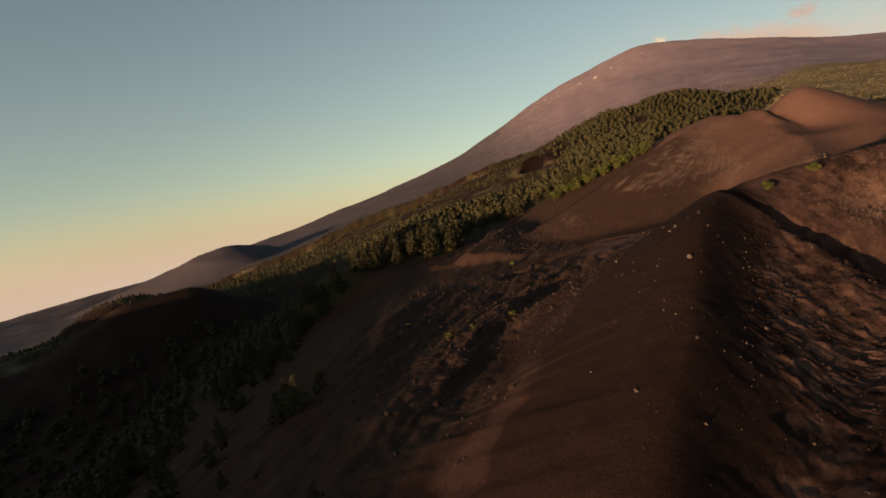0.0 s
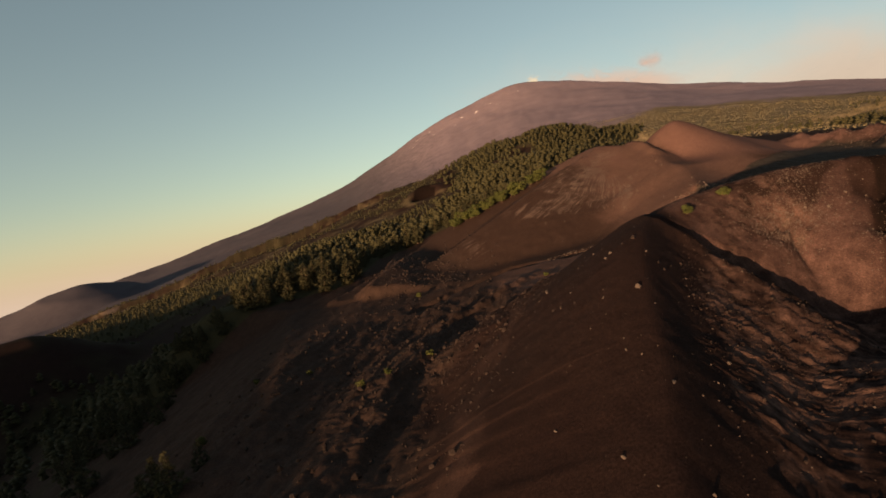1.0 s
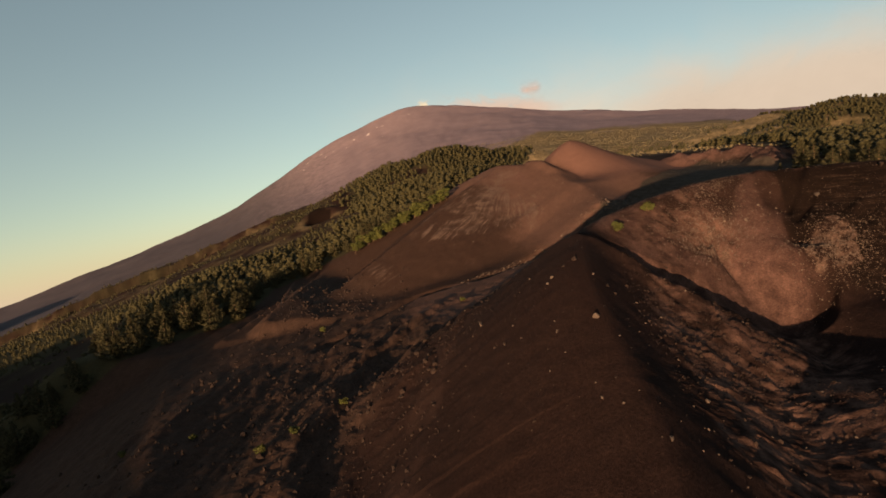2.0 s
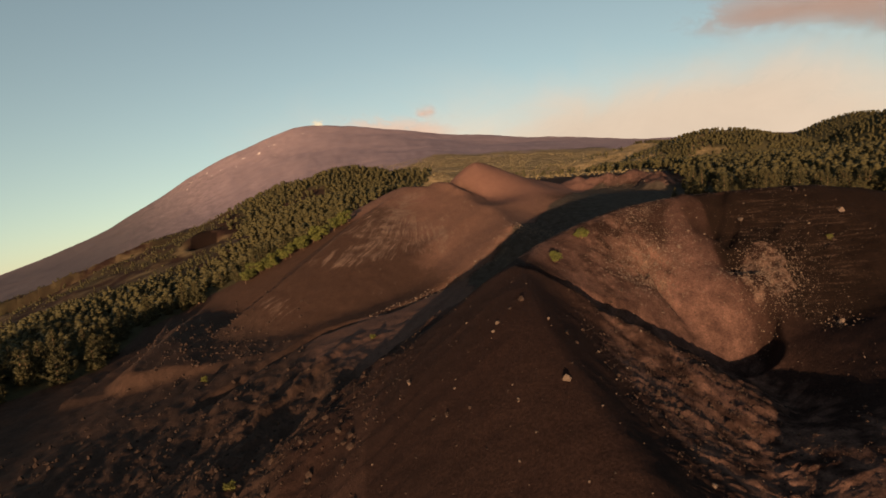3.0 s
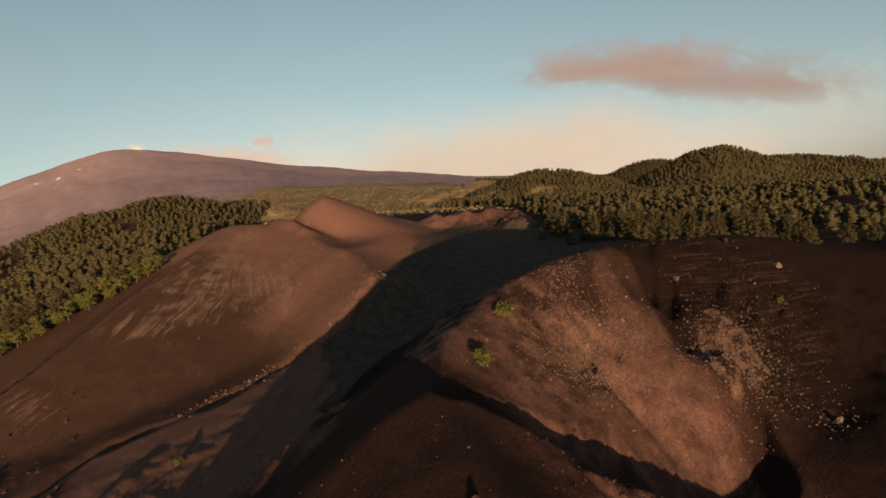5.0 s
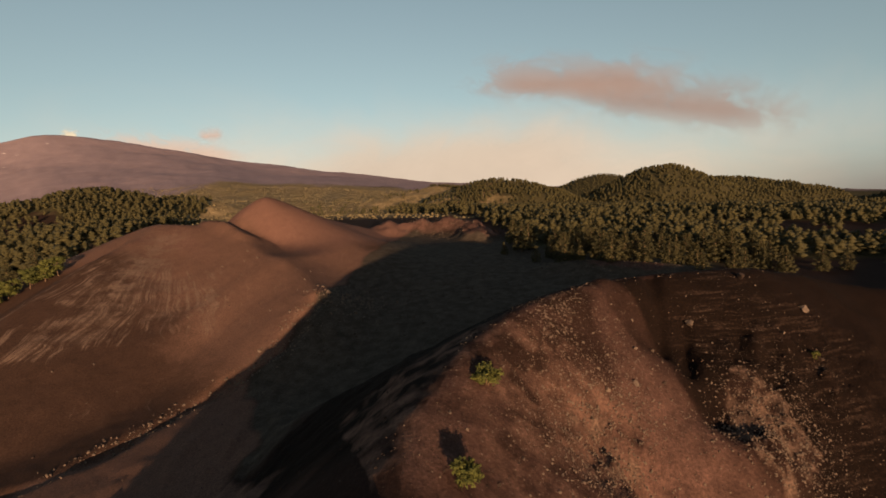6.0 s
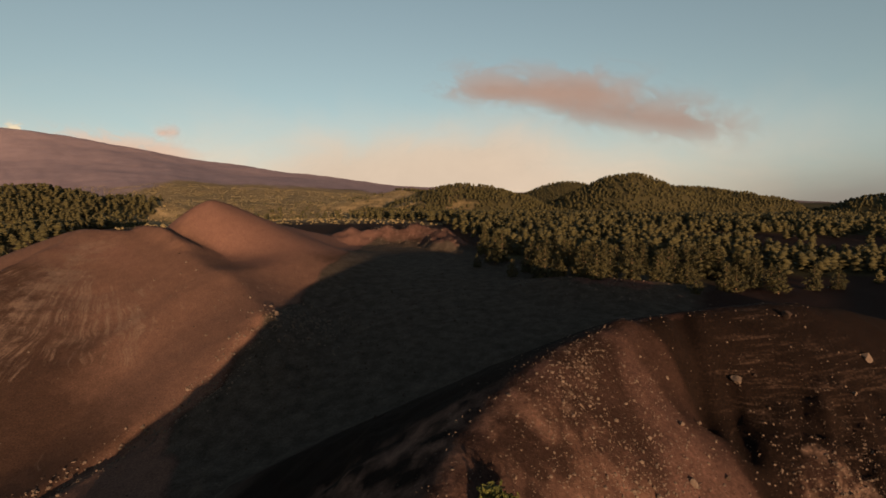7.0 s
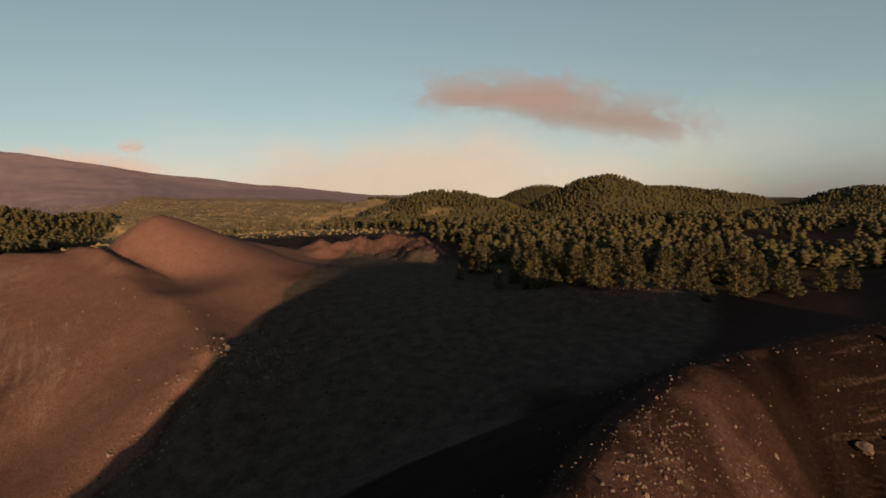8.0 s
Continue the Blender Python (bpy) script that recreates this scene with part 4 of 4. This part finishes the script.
def moor_scrub(name, way0, way1, r0, r1, step, sizes, mat, label):
    """Low tussocks and shrubs on the open slopes, past counting."""
    k = int(math.radians(way1 - way0) * (r1 * r1 - r0 * r0) / 2 / step ** 2)
    way = np.radians(rng.uniform(way0, way1, k))
    r = np.sqrt(rng.uniform(r0 * r0, r1 * r1, k))
    x, y = HUB[0] + r * np.sin(way), HUB[1] + r * np.cos(way)
    keep = (wood_zone(x, y) < 0.55) & (fractal(x, y, 70, 3, 141) > -0.16) & (np.hypot(x - SCAR[0], y - SCAR[1] + 10) > 26)
    x, y = x[keep], y[keep]
    k, z = len(x), land(x, y)
    s = rng.uniform(sizes[0], sizes[1], k) * np.where(rng.uniform(size=k) < 0.15, 1.6, 1.0)
    lump = np.array([(1, 0, 0), (0, 1, 0), (-1, 0, 0), (0, -1, 0), (0, 0, 1), (0, 0, -1)], float)
    lump_f = np.array([(0, 1, 4), (1, 2, 4), (2, 3, 4), (3, 0, 4), (1, 0, 5), (2, 1, 5), (3, 2, 5), (0, 3, 5)])
    v = lump[None] * (1 + rng.uniform(-0.35, 0.35, (k, 6, 1))) * s[:, None, None] * np.array([1.1, 1.1, 0.8])
    v = v + np.stack([x, y, z + 0.35 * s], 1)[:, None]
    f = lump_f[None] + (np.arange(k) * 6)[:, None, None]
    ob = new(name, mesh_from(name, v.reshape(-1, 3).tolist(), f.reshape(-1, 3).tolist(), mat, True))
    return tagged(ob, label, "scrub", kind="stuff")


moor_scrub("moor_scrub", 28, 62, 400, 1500, 7.0, (0.5, 1.3), MAT_GRASS, "yellowish tussocks and low shrubs on the open moor")
moor_scrub("moor_scrub", 26, 60, 1500, 2900, 12.0, (0.9, 2.0), MAT_GRASS, "yellowish scrub on the volcano's lower slopes")
moor_scrub("moor_scrub", -40, 14, 420, 1500, 11.0, (0.5, 1.4), MAT_NEEDLES, "dull green scrub on the slope beyond the belt of trees")


# ---------- stones ----------
def boulder(seed, mat, label):
    gen = np.random.default_rng(seed)
    v = ICO2_V * gen.uniform(0.75, 1.25, 3)
    for _ in range(9):          # broken facets
        d = gen.normal(size=3)
        d /= np.linalg.norm(d)
        over = np.maximum(v @ d - gen.uniform(0.25, 0.62), 0)
        v = v - over[:, None] * d
    v = v * 1.15 * (1 + gen.uniform(-0.09, 0.09, (len(v), 1)))
    me = mesh_from("boulder", v.tolist(), ICO2_F.tolist(), mat)
    ob = new("boulder", me)
    return tagged(ob, label, "boulder", "boulders on the cone")


boulder_proto = [boulder(401 + i, MAT_ROCK if i % 3 else MAT_SCORIA, "pale weathered lava boulder lying on scoria" if i % 3 else "dark scoria boulder lying on the slope") for i in range(6)]
placed = 0


def drop(x, y, size):
    global placed
    k = placed % 6
    m = pose(x, y, height(x, y) + size * 0.12, *[float(a) for a in rng.uniform(0, 360, 3)]) @ Matrix.Diagonal((size / 2 * rng.uniform(0.8, 1.3), size / 2 * rng.uniform(0.8, 1.2), size / 2 * rng.uniform(0.7, 1.0), 1))
    put(boulder_proto[k], placed < 6, m)
    placed += 1


for x, y, s in ((46.4, 92.8, 1.3), (42, 92.6, 0.8), (40.6, 92.1, 0.7), (44.3, 93.1, 0.7), (34.2, 102.2, 1.0), (37.3, 78.1, 1.1), (45.5, 85, 0.9), (16.9, 63, 0.5), (19.2, 53.7, 0.5), (127, 92.1, 1.5), (127.2, 84.2, 1.3), (114.1, 97.4, 1.3), (119, 82.6, 1.4), (118.6, 86.7, 0.8), (101.6, 101.8, 0.7), (99.5, 98.1, 0.8), (95.8, 100.4, 0.7), (92.3, 102.6, 0.7), (115.7, 95.7, 0.7), (105.5, 100.5, 0.6), (100.6, 75.8, 1.3), (82.7, 75.1, 0.8), (29.2, 59.9, 0.6), (42.1, 66.8, 0.8), (30.6, 88.9, 0.7), (139.2, 187.9, 1.9), (141, 190, 1.2), (138, 191, 0.9), (152, 236, 0.9), (150, 229, 0.8), (155, 243, 0.9)):
    drop(x, y, s)
for i in range(110):
    u = rng.uniform()
    if u < 0.35:
        a = rng.uniform(0.1, 1.0)
        x, y = 20 + 36 * a + rng.normal() * 5, 40 + 62 * a + rng.normal() * 4
    elif u < 0.65:
        x, y = rng.uniform(40, 95), rng.uniform(50, 90)
    else:
        a = rng.uniform(radians(20), radians(160))
        x, y = 95 + 40 * math.cos(a) * rng.uniform(0.6, 1.0), 76 + 32 * math.sin(a) * rng.uniform(0.6, 1.0)
    drop(x, y, float(0.14 + 0.42 * rng.uniform() ** 4))


def gravel(name, count, centre, spread, sizes, mat, label, clear=0.0):
    """Loose stones past counting, one mesh."""
    x, y = rng.normal(centre[0], spread[0], count), rng.normal(centre[1], spread[1], count)
    d, z, side = nearest(x, y, NEAR_CREST)
    keep = d > clear
    x, y = x[keep], y[keep]
    count, z = len(x), land(x, y)
    s = sizes[0] + (sizes[1] - sizes[0]) * rng.uniform(size=count) ** 4
    v = ICO_V[None] * (1 + rng.uniform(-0.3, 0.3, (count, len(ICO_V), 1))) * s[:, None, None] * rng.uniform(0.5, 1.3, (count, 1, 3))
    v = v + np.stack([x, y, z + 0.05 * s], 1)[:, None]
    f = ICO_F[None] + (np.arange(count) * len(ICO_V))[:, None, None]
    ob = new(name, mesh_from(name, v.reshape(-1, 3).tolist(), f.reshape(-1, 3).tolist(), mat))
    return tagged(ob, label, "stones", kind="stuff")


gravel("rubble", 10000, (64, 80), (14, 14), (0.02, 0.13), MAT_SCORIA, "loose scoria rubble on the bowl's flank", 6.0)
gravel("rubble", 4000, (88, 106), (12, 5), (0.02, 0.085), MAT_ROCK, "pale broken stones on the bowl's inner wall")
gravel("rubble", 260, (96, 104), (11, 6), (0.05, 0.19), MAT_ROCK, "scattered pale blocks on the bowl's wall")
gravel("rubble", 200, (34, 72), (9, 24), (0.04, 0.17), MAT_ROCK, "small pale stones scattered over the smooth flank")
gravel("rubble", 300, (120, 90), (10, 8), (0.04, 0.17), MAT_ROCK, "pale stones scattered over the dark bank")
gravel("rubble", 700, (97, 110), (5, 1.3), (0.03, 0.15), MAT_ROCK, "pale lava stones strewn below the rim")
gravel("rubble", 5200, (102, 87.5), (4.2, 3.0), (0.02, 0.16), MAT_ROCK, "pale broken stones below the bowl's bare bank")
gravel("rubble", 2200, (111, 86), (5, 5), (0.02, 0.09), MAT_ROCK, "small pale stones in bands across the bank")
gravel("rubble", 4200, (87.5, 101), (5.0, 3.2), (0.02, 0.15), MAT_ROCK, "pale scree on the red wall")
gravel("rubble", 220, (101.5, 76.5), (2.2, 1.6), (0.03, 0.17), MAT_ROCK, "pale stones on the bowl's dark floor")
gravel("rubble", 6500, (4, 124), (16, 30), (0.04, 0.22), MAT_SCORIA, "dark lava rubble in the hollow", 21.0)
gravel("rubble", 1800, (170, 172), (32, 16), (0.05, 0.32), MAT_SCORIA, "grey lava stones strewn over the shaded valley")
gravel("rubble", 600, (205, 130), (6, 12), (0.06, 0.36), MAT_ROCK, "pale lava stones below the edge of the wood")
gravel("rubble", 700, (146, 186), (7, 5), (0.06, 0.45), MAT_ROCK, "pale blocky stones at the red cone's foot")
gravel("rubble", 5000, (34, 146), (18, 18), (0.03, 0.17), MAT_SCORIA, "brown lava rubble below the smooth flank", 16.0)
for bx, by in ((82, 187), (94, 186.5), (106, 184.5), (118, 183.5), (130, 187.5)):
    gravel("rubble", 260, (bx, by), (5.5, 1.9), (0.06, 0.34), MAT_ROCK, "broken pale stones along the channel at the cone's foot")
gravel("rubble", 420, (128, 232), (20, 20), (0.05, 0.26), MAT_ROCK, "pale stones scattered over the brown cone")
gravel("rubble", 900, (276, 238), (9, 16), (0.08, 0.34), MAT_ROCK, "reddish lava stones along the plateau's edge")
gravel("rubble", 1300, (58, 74), (12, 14), (0.06, 0.28), MAT_SCORIA, "broken scoria blocks down the rough flank", 6.0)
gravel("rubble", 120, (58, 76), (12, 13), (0.05, 0.22), MAT_ROCK, "pale stones lying among the scoria blocks", 5.0)
gravel("rubble", 1500, (2, 130), (20, 34), (0.10, 0.65), MAT_SCORIA, "dark lava blocks jutting from the hollow", 22.0)
gravel("rubble", 2600, (38, 126), (11, 18), (0.04, 0.20), MAT_SCORIA, "reddish brown stones at the smooth flank's foot", 17.0)
gravel("rubble", 1300, (32, 226), (12, 24), (0.1, 0.6), MAT_SCORIA, "broken lava stones along the platform's edge")
gravel("rubble", 420, (91, 103.5), (6, 3), (0.04, 0.18), MAT_ROCK, "pale lava fragments littering the red wall")
